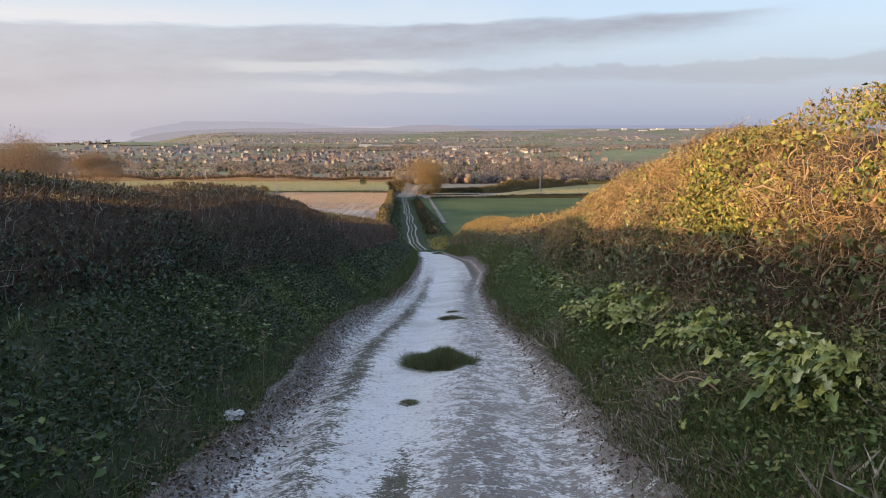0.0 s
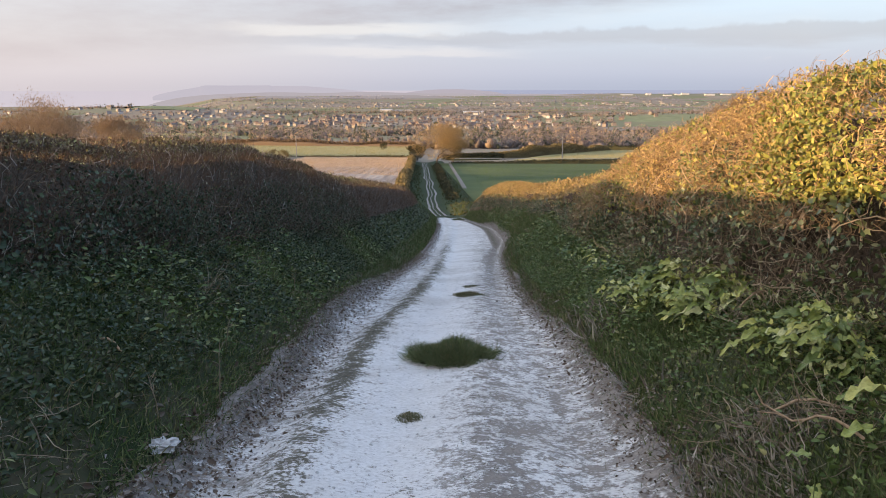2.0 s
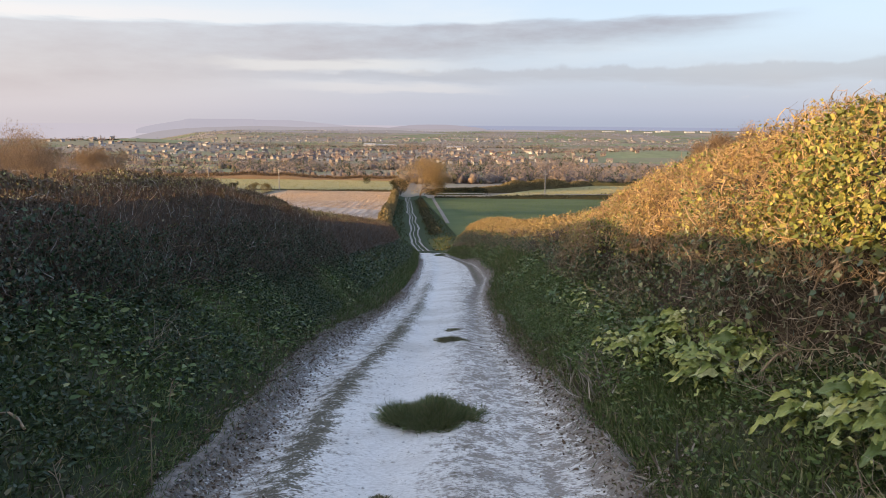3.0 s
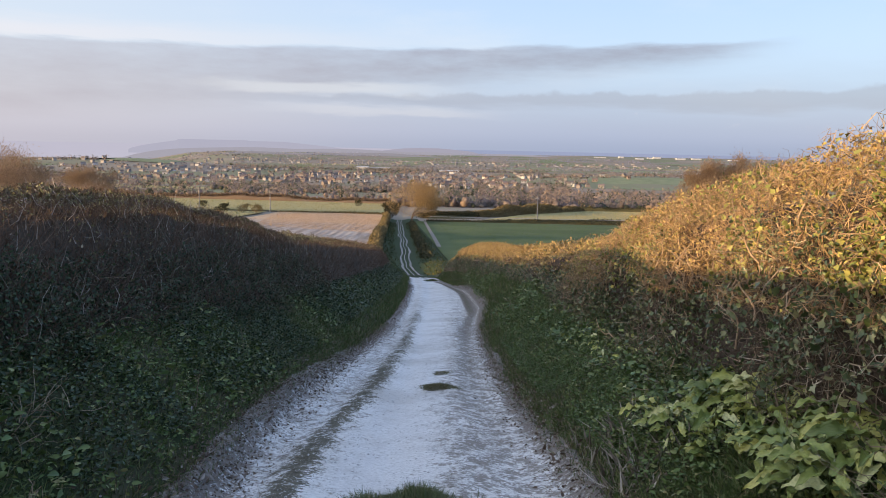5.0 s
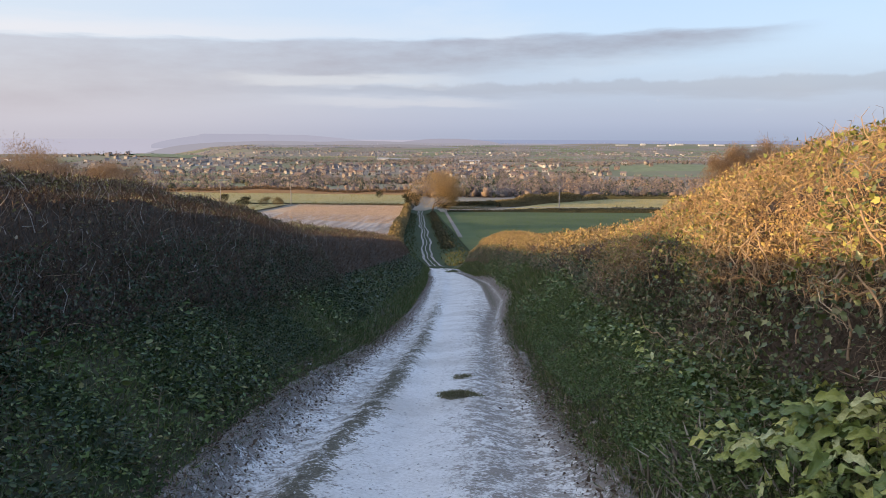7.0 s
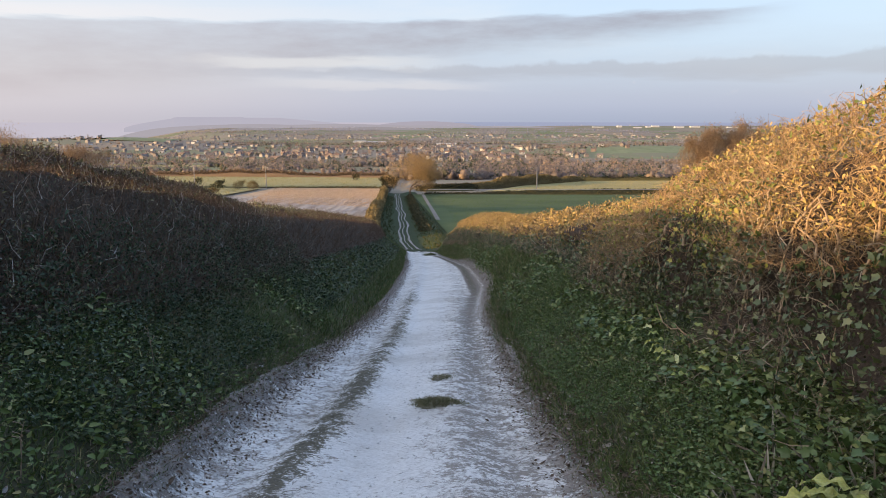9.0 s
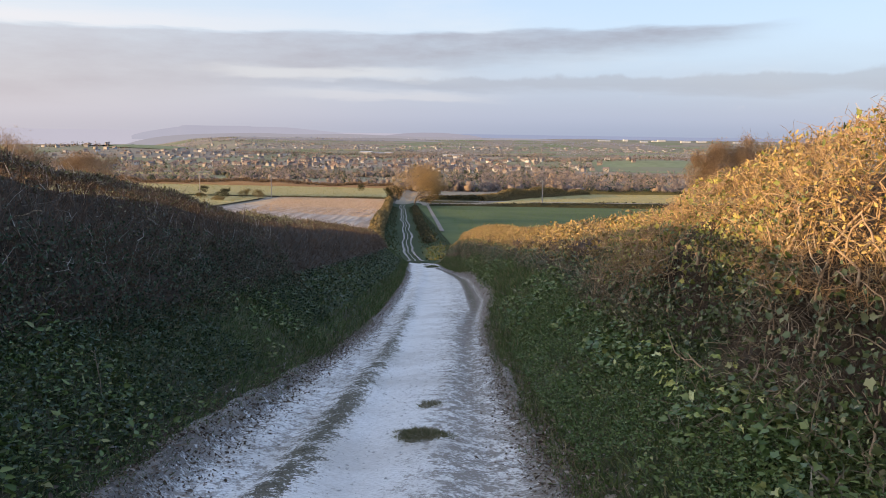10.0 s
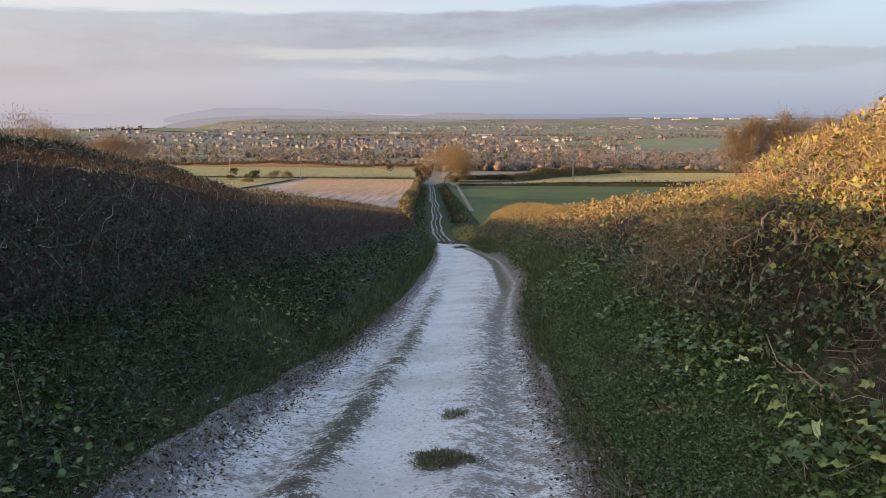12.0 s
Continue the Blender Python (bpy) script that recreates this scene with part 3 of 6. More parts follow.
        add("ivy", [leaves(34000, 3, 21, 0.0, 0.30, 0.018, 0.055, 0.2, 0.5, 3, fine=1.9), leaves(2600, 3, 19, 0.0, 0.2, 0.04, 0.075, 0.04, 0.4, 12, big, 1.4)], M_IVY_RIGHT)
        add("far_ivy", [leaves(8000, 21, 68, 0.08, 0.28, 0.04, 0.09, 0.1, template=far)], M_IVY_RIGHT)
    else:
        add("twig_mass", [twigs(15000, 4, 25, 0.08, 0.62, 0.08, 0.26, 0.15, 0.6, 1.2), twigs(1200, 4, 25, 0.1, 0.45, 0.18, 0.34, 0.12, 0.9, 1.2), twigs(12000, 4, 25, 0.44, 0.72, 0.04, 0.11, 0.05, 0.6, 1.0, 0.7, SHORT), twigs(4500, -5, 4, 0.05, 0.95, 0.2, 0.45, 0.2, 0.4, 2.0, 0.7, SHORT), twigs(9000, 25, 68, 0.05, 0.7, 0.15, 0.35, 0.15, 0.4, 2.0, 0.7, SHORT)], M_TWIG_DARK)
        add("bleached_twig_mass", [twigs(540, 5, 25, 0.16, 0.62, 0.08, 0.24, 0.0, 1.2, 1.5, 0.5)], M_TWIG_PALE, "pale bleached twigs that catch the light")
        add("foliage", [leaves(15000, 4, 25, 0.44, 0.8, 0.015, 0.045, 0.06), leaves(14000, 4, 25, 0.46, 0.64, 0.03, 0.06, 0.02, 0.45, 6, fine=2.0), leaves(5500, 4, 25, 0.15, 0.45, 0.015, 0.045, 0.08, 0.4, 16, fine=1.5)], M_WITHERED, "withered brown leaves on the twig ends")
        add("rim_foliage", [leaves(10000, 4, 30, 0.47, 0.66, 0.02, 0.048, 0.02, 0.4, 18, fine=2.0)], M_RIM, "leaves along the clipped top, painted pale for its sunlit rim")
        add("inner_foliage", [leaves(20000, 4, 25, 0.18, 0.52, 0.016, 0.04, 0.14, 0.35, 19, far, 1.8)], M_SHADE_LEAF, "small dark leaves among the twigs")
        add("far_foliage", [leaves(12000, 25, 68, 0.42, 0.8, 0.03, 0.07, 0.05, template=far), leaves(5000, -5, 4, 0.05, 0.95, 0.05, 0.10, 0.1, template=far)], M_WITHERED)
        add("ivy", [leaves(20000, 4, 11, 0.02, 0.36, 0.016, 0.042, 0.16, 0.3, 4, fine=1.5), leaves(34000, 10, 25, 0.0, 0.34, 0.016, 0.042, 0.16, 0.25, 4, far, 1.5), leaves(5000, 4, 10, 0.05, 0.4, 0.03, 0.06, 0.05, 0.5, 14, big, 1.8), leaves(8000, 10, 25, 0.0, 0.26, 0.03, 0.055, 0.03, 0.4, 15, fine=1.3)], M_IVY)
        add("far_ivy", [leaves(6000, 25, 68, 0.0, 0.18, 0.04, 0.08, 0.06, template=far)], M_IVY)
    return base


hedge(-1, "dark leafless clipped hedge with ivy at its foot, in shade")
hedge(1, "sunlit golden clipped hedge on a bank, with ivy and bare stems")


# ---- plants of the banks ----
def on_bank(n, u0, u1, y0, y1, bias=1.0, follow=False):
    y = y0 + (y1 - y0) * rng.random(n) ** bias
    u = rng.uniform(u0, u1, n)
    if follow:
        edge_shift = left_u(y) + 1.40 if u1 < 0 else right_u(y) - 1.08
        u = u + edge_shift * np.clip(1 - (np.abs(u) - 1.2) / 1.3, 0, 1)
    x = u + track_x(y)
    return np.stack([x, y, height(x, y)], 1)


def blades(P, s0, s1, lean=0.5, template=(BLADE_V, BLADE_F)):
    D = rng.normal(size=P.shape) * lean + np.array([0, 0, 1.0])
    s = rng.uniform(s0, s1, len(P))
    return scatter(*template, P - np.array([0, 0, 0.01]), frames_along(D), np.stack([s * 1.3, s, s], 1))


def clumped(P, keep, scale, seed):
    """Keeps points where a slow noise is high, so that growth stands in patches."""
    v = fbm(P[:, 0] * scale, P[:, 1] * scale, seed)
    return P[v > np.quantile(v, 1 - keep)]


def flat_leaves(P, s0, s1, rise=0.5, template=(OVAL_V, OVAL_F)):
    D = rng.normal(size=P.shape) * np.array([1, 1, 0.4])
    N2 = rng.normal(size=P.shape) * rise + np.array([0, 0, 1.0])
    return scatter(*template, P, frames_facing(D, N2), rng.uniform(s0, s1, len(P)))


M_HERB = leaf_mat("herb_leaves", [(0, (0.06, 0.10, 0.025)), (0.5, (0.105, 0.16, 0.042)), (0.85, (0.17, 0.21, 0.065)), (1, (0.28, 0.26, 0.11))], 0.5, 0.3)
M_LOW_HERB = leaf_mat("low_herb_leaves", [(0, (0.05, 0.09, 0.024)), (0.5, (0.085, 0.145, 0.038)), (0.85, (0.13, 0.19, 0.055)), (1, (0.22, 0.24, 0.10))], 0.5, 0.3)
M_LITTER = leaf_mat("leaf_litter", [(0, (0.07, 0.048, 0.036)), (0.45, (0.16, 0.115, 0.09)), (0.8, (0.25, 0.20, 0.165)), (1, (0.44, 0.40, 0.37))], 0.85, 0.15)


M_BANK_GRASS = leaf_mat("bank_grass", [(0, (0.05, 0.085, 0.025)), (0.5, (0.085, 0.13, 0.04)), (0.85, (0.13, 0.17, 0.06)), (1, (0.24, 0.23, 0.12))], 0.55, 0.25)
M_STRAW = leaf_mat("dead_grass", [(0, (0.14, 0.11, 0.085)), (0.5, (0.26, 0.22, 0.18)), (0.85, (0.38, 0.34, 0.28)), (1, (0.52, 0.48, 0.42))], 0.75, 0.2)


def on_edge(n, side, mid, spread, y0, y1):
    """Points strewn along a track edge, a little outside it."""
    y = rng.uniform(y0, y1, n)
    d = mid + rng.normal(size=n) * spread
    u = left_u(y) - d if side < 0 else right_u(y) + d
    x = u + track_x(y)
    sunk = 0.16 * np.clip((d - (0.22 if side < 0 else 0.14)) / 0.15, 0, 1)
    z = np.maximum(height(x, y), height(x, y) + 0.03 + track_shape(u, y)[0] - sunk)
    return np.stack([x, y, z + 0.006], 1)


def verge(side):
    lo, hi = (-2.9, -1.58) if side < 0 else (1.17, 2.5)
    g = merge([blades(on_bank(46000, lo, hi, 1, 22, follow=True), 0.03, 0.11, 0.9, (THIN_V * np.array([1.8, 1, 1]), THIN_F)), blades(clumped(on_bank(24000, lo, hi, 1, 22, follow=True), 0.5, 1.6, 31), 0.05, 0.13, 0.9), blades(on_bank(34000, lo, hi, 20, 72, follow=True), 0.08, 0.2, 0.6, (THIN_V * np.array([1.6, 1, 1]), THIN_F))])
    g = merge([g, blades(on_bank(1500, lo, hi, -5, 2), 0.08, 0.2, 0.8)])
    g = merge([g, blades(on_edge(4500, side, 0.30 if side < 0 else 0.22, 0.10, 1, 26), 0.03, 0.09, 0.9), blades(on_edge(900 if side > 0 else 3200, side, 0.12 if side > 0 else 0.2, 0.12, 1, 24), 0.02, 0.06, 1.1)])
    extra = (1.3, 2.45) if side > 0 else (-2.95, -1.7)
    g = merge([g, blades(clumped(on_bank(16000, *extra, 2, 22, follow=True), 0.8, 2.0, 37), 0.03, 0.11, 1.0)])
    tagged(obj("verge_grass", fast_mesh("verge_grass", *g), M_GRASS), "short dark green grass on the bank beside the track", "grass", kind="stuff")
    inner = (lo, -1.95) if side < 0 else (1.5, hi + 0.1)
    far = (SMALL_V, SMALL_F)
    n, keep, lift = (30000, 0.78, 0.16) if side < 0 else (34000, 0.85, 0.15)
    P = clumped(on_bank(n, *inner, 2, 24), keep, 1.6, 33 + side)
    if side > 0:
        P = P[(P[:, 1] < 12.5) | (rng.random(len(P)) < 0.4)]
        P = P[(P[:, 1] > 9) | (P[:, 0] - track_x(P[:, 1]) > 1.95) | (rng.random(len(P)) < 0.3)]
    P[:, 2] += rng.uniform(0.01, lift, len(P))
    Q = clumped(on_bank(7000, *inner, 22, 72), 0.6 if side > 0 else 0.8, 0.5, 35 + side)
    Q[:, 2] += rng.uniform(0.03, 0.18, len(Q))
    tagged(obj("ground_cover", fast_mesh("ground_cover", *merge([flat_leaves(P, 0.018, 0.055, 0.8), flat_leaves(Q, 0.05, 0.11, template=far)]), smooth=True), M_HERB if side > 0 else M_IVY), "low green herbs and ivy spreading over the bank", "ground cover", kind="stuff")
    if side > 0:
        thin = (THIN_V * np.array([1.6, 1, 1]), THIN_F)
        near_grass = blades(clumped(on_bank(26000, 1.25, 2.3, 2.5, 9.5, follow=True), 0.7, 2.6, 44), 0.04, 0.13, 1.0, thin)
        tagged(obj("bank_grass", fast_mesh("bank_grass", *near_grass), M_BANK_GRASS), "soft green grass tufts low on the sunny bank", "grass", kind="stuff")
        straw = merge([blades(clumped(on_bank(13000, 1.2, 1.9, 2.5, 7.2, follow=True), 0.45, 2.2, 45), 0.05, 0.15, 2.2, thin), blades(clumped(on_bank(3500, 1.35, 2.3, 2.5, 12.0), 0.3, 1.8, 46), 0.10, 0.26, 1.4, thin)])
        tagged(obj("dry_grass", fast_mesh("dry_grass", *straw), M_STRAW), "bleached dead grass matted on the foot of the bank", "dry grass", kind="stuff")
        P = clumped(on_bank(42000, 1.42, 2.45, 10.5, 24, follow=True), 0.85, 2.4, 40)
        P[:, 2] += rng.uniform(0.005, 0.08, len(P)) + 0.05 * np.clip(fbm(P[:, 0] * 4, P[:, 1] * 3, 41), 0, 1)
        tagged(obj("chickweed", fast_mesh("chickweed", *flat_leaves(P, 0.012, 0.034, 0.7, far)), M_LOW_HERB), "low bright green carpet of small herbs beside the track", "ground cover", kind="stuff")
    else:
        P = clumped(on_bank(16000, -3.0, -1.75, 2, 24, follow=True), 0.5, 0.9, 36)
        P[:, 2] += rng.uniform(0.01, 0.14, len(P))
        P2 = clumped(on_bank(2600, -3.0, -1.85, 3, 22), 0.35, 1.3, 38)
        P2[:, 2] += rng.uniform(0.05, 0.2, len(P2))
        tagged(obj("nettles", fast_mesh("nettles", *merge([flat_leaves(P, 0.02, 0.05, 0.7), flat_leaves(P2, 0.05, 0.09, 0.6)]), smooth=True), M_HERB), "green nettles and cow parsley leaves on the shaded bank", "ground cover", kind="stuff")
    L1 = merge([flat_leaves(on_edge(16000 if side < 0 else 12000, side, 0.16 if side < 0 else 0.22, 0.17, 2, 26), 0.010, 0.036, 0.9, (SMALL_V, SMALL_F)), flat_leaves(on_edge(2000, side, 0.24, 0.16, 2, 24), 0.03, 0.065, 0.6), flat_leaves(on_edge(1500, side, 0.15, 0.12, 26, 50), 0.03, 0.06, 0.6)])
    P = on_edge(3200, side, 0.2, 0.24, 2, 26)
    D = rng.normal(size=P.shape) * np.array([1, 1, 0.25])
    tv, tf = SHORT[0]
    L2 = scatter(tv, tf, P, frames_along(D), np.stack([np.full(len(P), 0.10), rng.uniform(0.06, 0.22, len(P)), np.full(len(P), 0.10)], 1))
    tagged(obj("leaf_litter", fast_mesh("leaf_litter", *L1), M_LITTER), "brown dead leaves along the edge of the track", "leaf litter", kind="stuff")
    tagged(obj("fallen_twigs", fast_mesh("fallen_twigs", *L2), M_DRY), "fallen hedge trimmings along the edge of the track", "twigs", kind="stuff")


verge(-1)
verge(1)


def track_point(u, y):
    x = u + track_x(y)
    return x, y, height(x, y) + 0.03 + track_shape(np.asarray(u, float), np.asarray(y, float))[0]


M_STRIP = leaf_mat("trodden_grass", [(0, (0.05, 0.055, 0.02)), (0.5, (0.09, 0.09, 0.035)), (0.85, (0.15, 0.12, 0.065)), (1, (0.24, 0.20, 0.13))], 0.7, 0.2)


def strip_grass():
    n = 20000
    y = rng.uniform(2.5, 30, n)
    second = rng.random(n) < 0.3
    u = np.where(second, olive_u(y), strip_u(y)) + rng.normal(size=n) * 0.13
    keep = fbm(y * 1.6, u * 5, 15) > np.where(second, 0.25, -0.25)
    P = np.stack(track_point(u, y), 1)[keep]
    tagged(obj("strip_grass", fast_mesh("strip_grass", *blades(P, 0.012, 0.045, 1.3)), M_STRIP), "worn muddy grass strip between the ruts", "grass", kind="stuff")


strip_grass()


def grass_tuft(u, y, width, depth, tall, n, label, grass=None):
    """A turf mound with a ragged outline, thick with short blades; the slope of the track tilts it."""
    base = new("grass_tuft")
    base.location = [float(v) for v in track_point(u, y)]
    tagged(base, label, "grass tuft", group="tufts on the track")

    def ragged(a):
        return 1 + 0.16 * np.sin(a * 3 + u * 9) + 0.09 * np.sin(a * 7 + y) + 0.06 * np.sin(a * 13 + u)

    a, r = rng.uniform(0, 6.283, n), rng.random(n) ** 0.55
    e = ragged(a) * (1 + 0.12 * rng.normal(size=n) * (r > 0.8))
    px, py = r * np.cos(a) * width / 2 * e, r * np.sin(a) * depth / 2 * e
    hump = tall * 0.5
    P = np.stack([px, py, hump * (1 - r**2) ** 0.8 - 0.015 - 0.14 * py], 1)
    D = np.stack([px * 1.6 / width, py * 1.6 / depth - 0.1, np.full(n, 0.75)], 1) + rng.normal(size=(n, 3)) * 0.5
    s = tall * rng.uniform(0.22, 0.6, n) * (1 + 0.3 * np.sin(px * 14 + 1)) + 0.008
    part("turf_growth", fast_mesh("turf_growth", *scatter(BLADE_V, BLADE_F, P, frames_along(D), np.stack([np.full(n, 0.11), s, s], 1))), grass or M_TUFT, base)["kind"] = "stuff"
    nr, na = 9, 40
    rr, aa = np.meshgrid(np.linspace(0, 1, nr), np.linspace(0, 2 * math.pi, na), indexing="ij")
    ex = ragged(aa) * 0.94
    sx, sy = rr * np.cos(aa) * width / 2 * ex, rr * np.sin(aa) * depth / 2 * ex
    sz = hump * (1 - rr**2) ** 0.8 - 0.02 - 0.14 * sy + 0.012 * fbm(sx * 30, sy * 30, 7) - 0.05 * (rr > 0.99)
    part("sod", fast_mesh("sod", np.stack([sx, sy, sz], -1).reshape(-1, 3), grid_faces(nr, na)[:, ::-1], True), M_SOD if tall > 0.2 else M_LOW_SOD, base, "turf under the blades")
    return base


M_TUFT = leaf_mat("tuft_grass", [(0, (0.09, 0.125, 0.05)), (0.5, (0.14, 0.18, 0.075)), (0.85, (0.21, 0.225, 0.105)), (1, (0.28, 0.24, 0.15))], 0.6, 0.25)
M_TRODDEN = leaf_mat("trodden_tuft_grass", [(0, (0.10, 0.11, 0.05)), (0.5, (0.18, 0.18, 0.095)), (0.85, (0.29, 0.26, 0.165)), (1, (0.42, 0.38, 0.30))], 0.7, 0.2)
M_LOW_SOD = simple_mat("trodden_turf", (0.14, 0.13, 0.085), (0.42, 0.39, 0.33), 22, 0.95, 0.8, 0.02)
M_SOD = simple_mat("turf", (0.03, 0.038, 0.016), (0.085, 0.075, 0.042), 40, 0.95, 0.8, 0.02)
grass_tuft(-0.03, 9.7, 0.77, 0.66, 0.24, 9500, "large dark green grass tuft in the middle of the track")
grass_tuft(-0.34, 7.45, 0.26, 0.28, 0.035, 800, "small flattened grass tuft on the white track", M_TRODDEN)
grass_tuft(0.14, 15.45, 0.52, 0.46, 0.075, 2000, "low crescent grass tuft on the track", M_TRODDEN)
grass_tuft(0.22, 16.95, 0.38, 0.42, 0.04, 650, "low olive grass tuft beside the rut", M_TRODDEN)
grass_tuft(-0.36, 4.5, 0.30, 0.6, 0.03, 1300, "trodden olive grass patch on the track", M_TRODDEN)
grass_tuft(0.0, 57.0, 0.9, 1.2, 0.22, 1200, "dark grass clump where the track dips away")


M_CHALK = simple_mat("chalk_lump", (0.72, 0.71, 0.69), (0.38, 0.37, 0.35), 24, 0.9, 0.8, 0.02)


def chalk_lump(u, y, size, label=""):
    bm = bmesh.new()
    bmesh.ops.create_icosphere(bm, subdivisions=3, radius=1.0)
    for v in bm.verts:
        d = 1 + 0.75 * noise.noise(v.co * 2.1 + Vector((u * 7, y * 3, 1))) + 0.6 * noise.noise(v.co * 5 + Vector((y, u, 2)))
        v.co = Vector((v.co.x * size * d, v.co.y * size * 0.8 * d, v.co.z * size * 0.36 * d))
    ob = obj("chalk_lump", bm, M_CHALK)
    x = u + float(track_x(y))
    ob.location = (x, y, height1(x, y) + size * 0.25)
    return tagged(ob, label or "rough white chalk stone at the edge of the track", "stone")


chalk_lump(-1.73, 6.2, 0.09, "rough white chalk lump on the grassy edge of the track")
for uu, yy, sz in ((-1.78, 13.2, 0.03), (-1.72, 14.0, 0.025), (-1.85, 14.9, 0.035), (-1.66, 12.1, 0.022), (-1.9, 16.4, 0.03)):
    chalk_lump(uu, yy, sz)


def chalk_crumbs():
    n = 6500
    y, u = rng.uniform(2.5, 24, n), rng.uniform(-1.45, 1.1, n)
    rim = rng.random(n) < 0.3
    u = np.where(rim, np.maximum(left_u(y) + 0.04 + rng.normal(size=n) * 0.11, left_u(y) - 0.14), u)
    tv = np.array([(1, 0, 0), (-1, 0, 0), (0, 1, 0), (0, -1, 0), (0, 0, 0.7), (0, 0, -0.7)], float)
    tf = np.array([(0, 2, 4), (2, 1, 4), (1, 3, 4), (3, 0, 4)])
    P = np.stack(track_point(u, y), 1)
    s = 0.006 + 0.016 * rng.random(n) ** 4
    a = rng.uniform(0, 6.283, n)
    D = np.stack([np.cos(a), np.sin(a), rng.normal(size=n) * 0.2], 1)
    V, F = scatter(tv, tf, P, frames_facing(D, np.tile([0.0, 0.0, 1.0], (n, 1))), np.stack([s, s * rng.uniform(0.6, 1.2, n), s], 1))
    tagged(obj("chalk_crumbs", fast_mesh("chalk_crumbs", V, F), M_CHALK), "small loose chalk crumbs on the track", "gravel", kind="stuff")


chalk_crumbs()


# ---- arum and other large leaves on the sunny bank ----
def big_leaf_mesh(name, wave, seed):
    """An arrow-shaped leaf, 1 long: blade folded along its midrib, ruffled edges, tip curling over."""
    r = np.random.default_rng(seed)
    ts = np.linspace(-0.16, 1.0, 11)
    half_w = np.interp(ts, [-0.16, -0.05, 0.1, 0.3, 0.5, 0.7, 0.88, 1.0], [0.08, 0.19, 0.25, 0.26, 0.225, 0.165, 0.085, 0.0])
    fold, droop, twist = r.uniform(0.2, 0.8), r.uniform(0.15, 0.6), r.normal() * 0.4
    p1, p2 = r.uniform(0, 6.283, 2)
    V = []
    for i, t in enumerate(ts):
        for k in (-1.0, -0.55, 0.0, 0.55, 1.0):
            w = half_w[i] * k * (1 + 0.10 * math.sin(t * 17 + p1 + k))
            y = t if k else max(t, -0.02)
            z = fold * abs(w) + wave * 0.10 * abs(k) ** 2 * math.sin(t * 13 + (p1 if k < 0 else p2)) - droop * max(t, 0) ** 2.2 + twist * w * t
            V.append((w * (1 - 0.25 * fold), y * (1 - 0.12 * droop * max(t, 0)), z))
    me = fast_mesh(name, np.array(V, float), grid_faces(11, 5), True)
    return me


def arum_material():
    m = Mat("arum_leaf", 0.34, 0.5)
    col = m.ramp(m.rand(), [(0, (0.11, 0.155, 0.04)), (0.3, (0.21, 0.26, 0.06)), (0.6, (0.33, 0.36, 0.09)), (0.85, (0.46, 0.45, 0.12)), (1, (0.58, 0.60, 0.33))])
    v = m.noise(9, 4)
    col = m.mix(m.math("MULTIPLY", m.span(v, 0.4, 0.75), 0.45), col, (0.09, 0.14, 0.035))
    veins = m.noise(5, 2, 0.5, (7.0, 1.2, 1.0))
    m.bump(m.math("ADD", m.noise(14, 3), veins), 0.35, 0.02)
    return m.done(col)


M_ARUM = arum_material()
BIG_LEAVES = [big_leaf_mesh("leaf", 1.0, k) for k in range(8)]
for me in BIG_LEAVES:
    me.materials.append(M_ARUM)
STALK = fast_mesh("stalk", *twig_template(40, 4, 0.15, 0.03))
STALK.materials.append(M_HERB)


def arum_plant(u, y, leaves, size):
    x = u + float(track_x(y))
    base = new("arum_plant")
    base.location = (x, y, height1(x, y))
    tagged(base, "broad pale green arrow-shaped leaves on the hedge bank", "plant", group="arum plants")
    for k in range(leaves):
        a = rng.uniform(0, 6.283)
        s = size * rng.uniform(0.6, 1.2)
        rad, up = rng.uniform(0.02, 0.2), rng.uniform(0.05, 0.27)
        out = Vector((math.cos(a) - 0.7, math.sin(a) - 0.25, rng.uniform(-0.1, 0.45))).normalized()
        nrm = Vector((rng.normal() * 0.35 - 0.2, rng.normal() * 0.35 - 0.1, 1.0)).normalized()
        xax = out.cross(nrm).normalized()
        zax = xax.cross(out)
        leaf = new("leaf", BIG_LEAVES[int(rng.integers(8))])
        leaf.parent = base
        rot = Matrix((xax, out, zax)).transposed().to_4x4()
        leaf.matrix_local = Matrix.Translation((math.cos(a) * rad, math.sin(a) * rad, up)) @ rot @ Matrix.Diagonal((s, s, s, 1))
        if k % 3 == 0:
            st = new("stalk", STALK)
            st.parent = base
            st.matrix_local = Matrix.Diagonal((0.12, 0.12, up, 1)) @ pose(0, 0, 0, 90, 0, 0)
    return base


for (u0, u1, y0, y1, count, leaves, size) in ((2.0, 2.5, 8.2, 9.2, 13, 13, 0.155), (1.85, 2.45, 9.2, 10.6, 18, 13, 0.15), (2.1, 2.5, 6.1, 7.1, 11, 12, 0.14), (1.95, 2.4, 4.25, 5.3, 13, 11, 0.14), (1.9, 2.6, 11.2, 16, 12, 5, 0.10), (1.45, 1.6, 4.9, 5.1, 1, 5, 0.10)):
    for k in range(count):
        arum_plant(rng.uniform(u0, u1), rng.uniform(y0, y1), leaves, size)


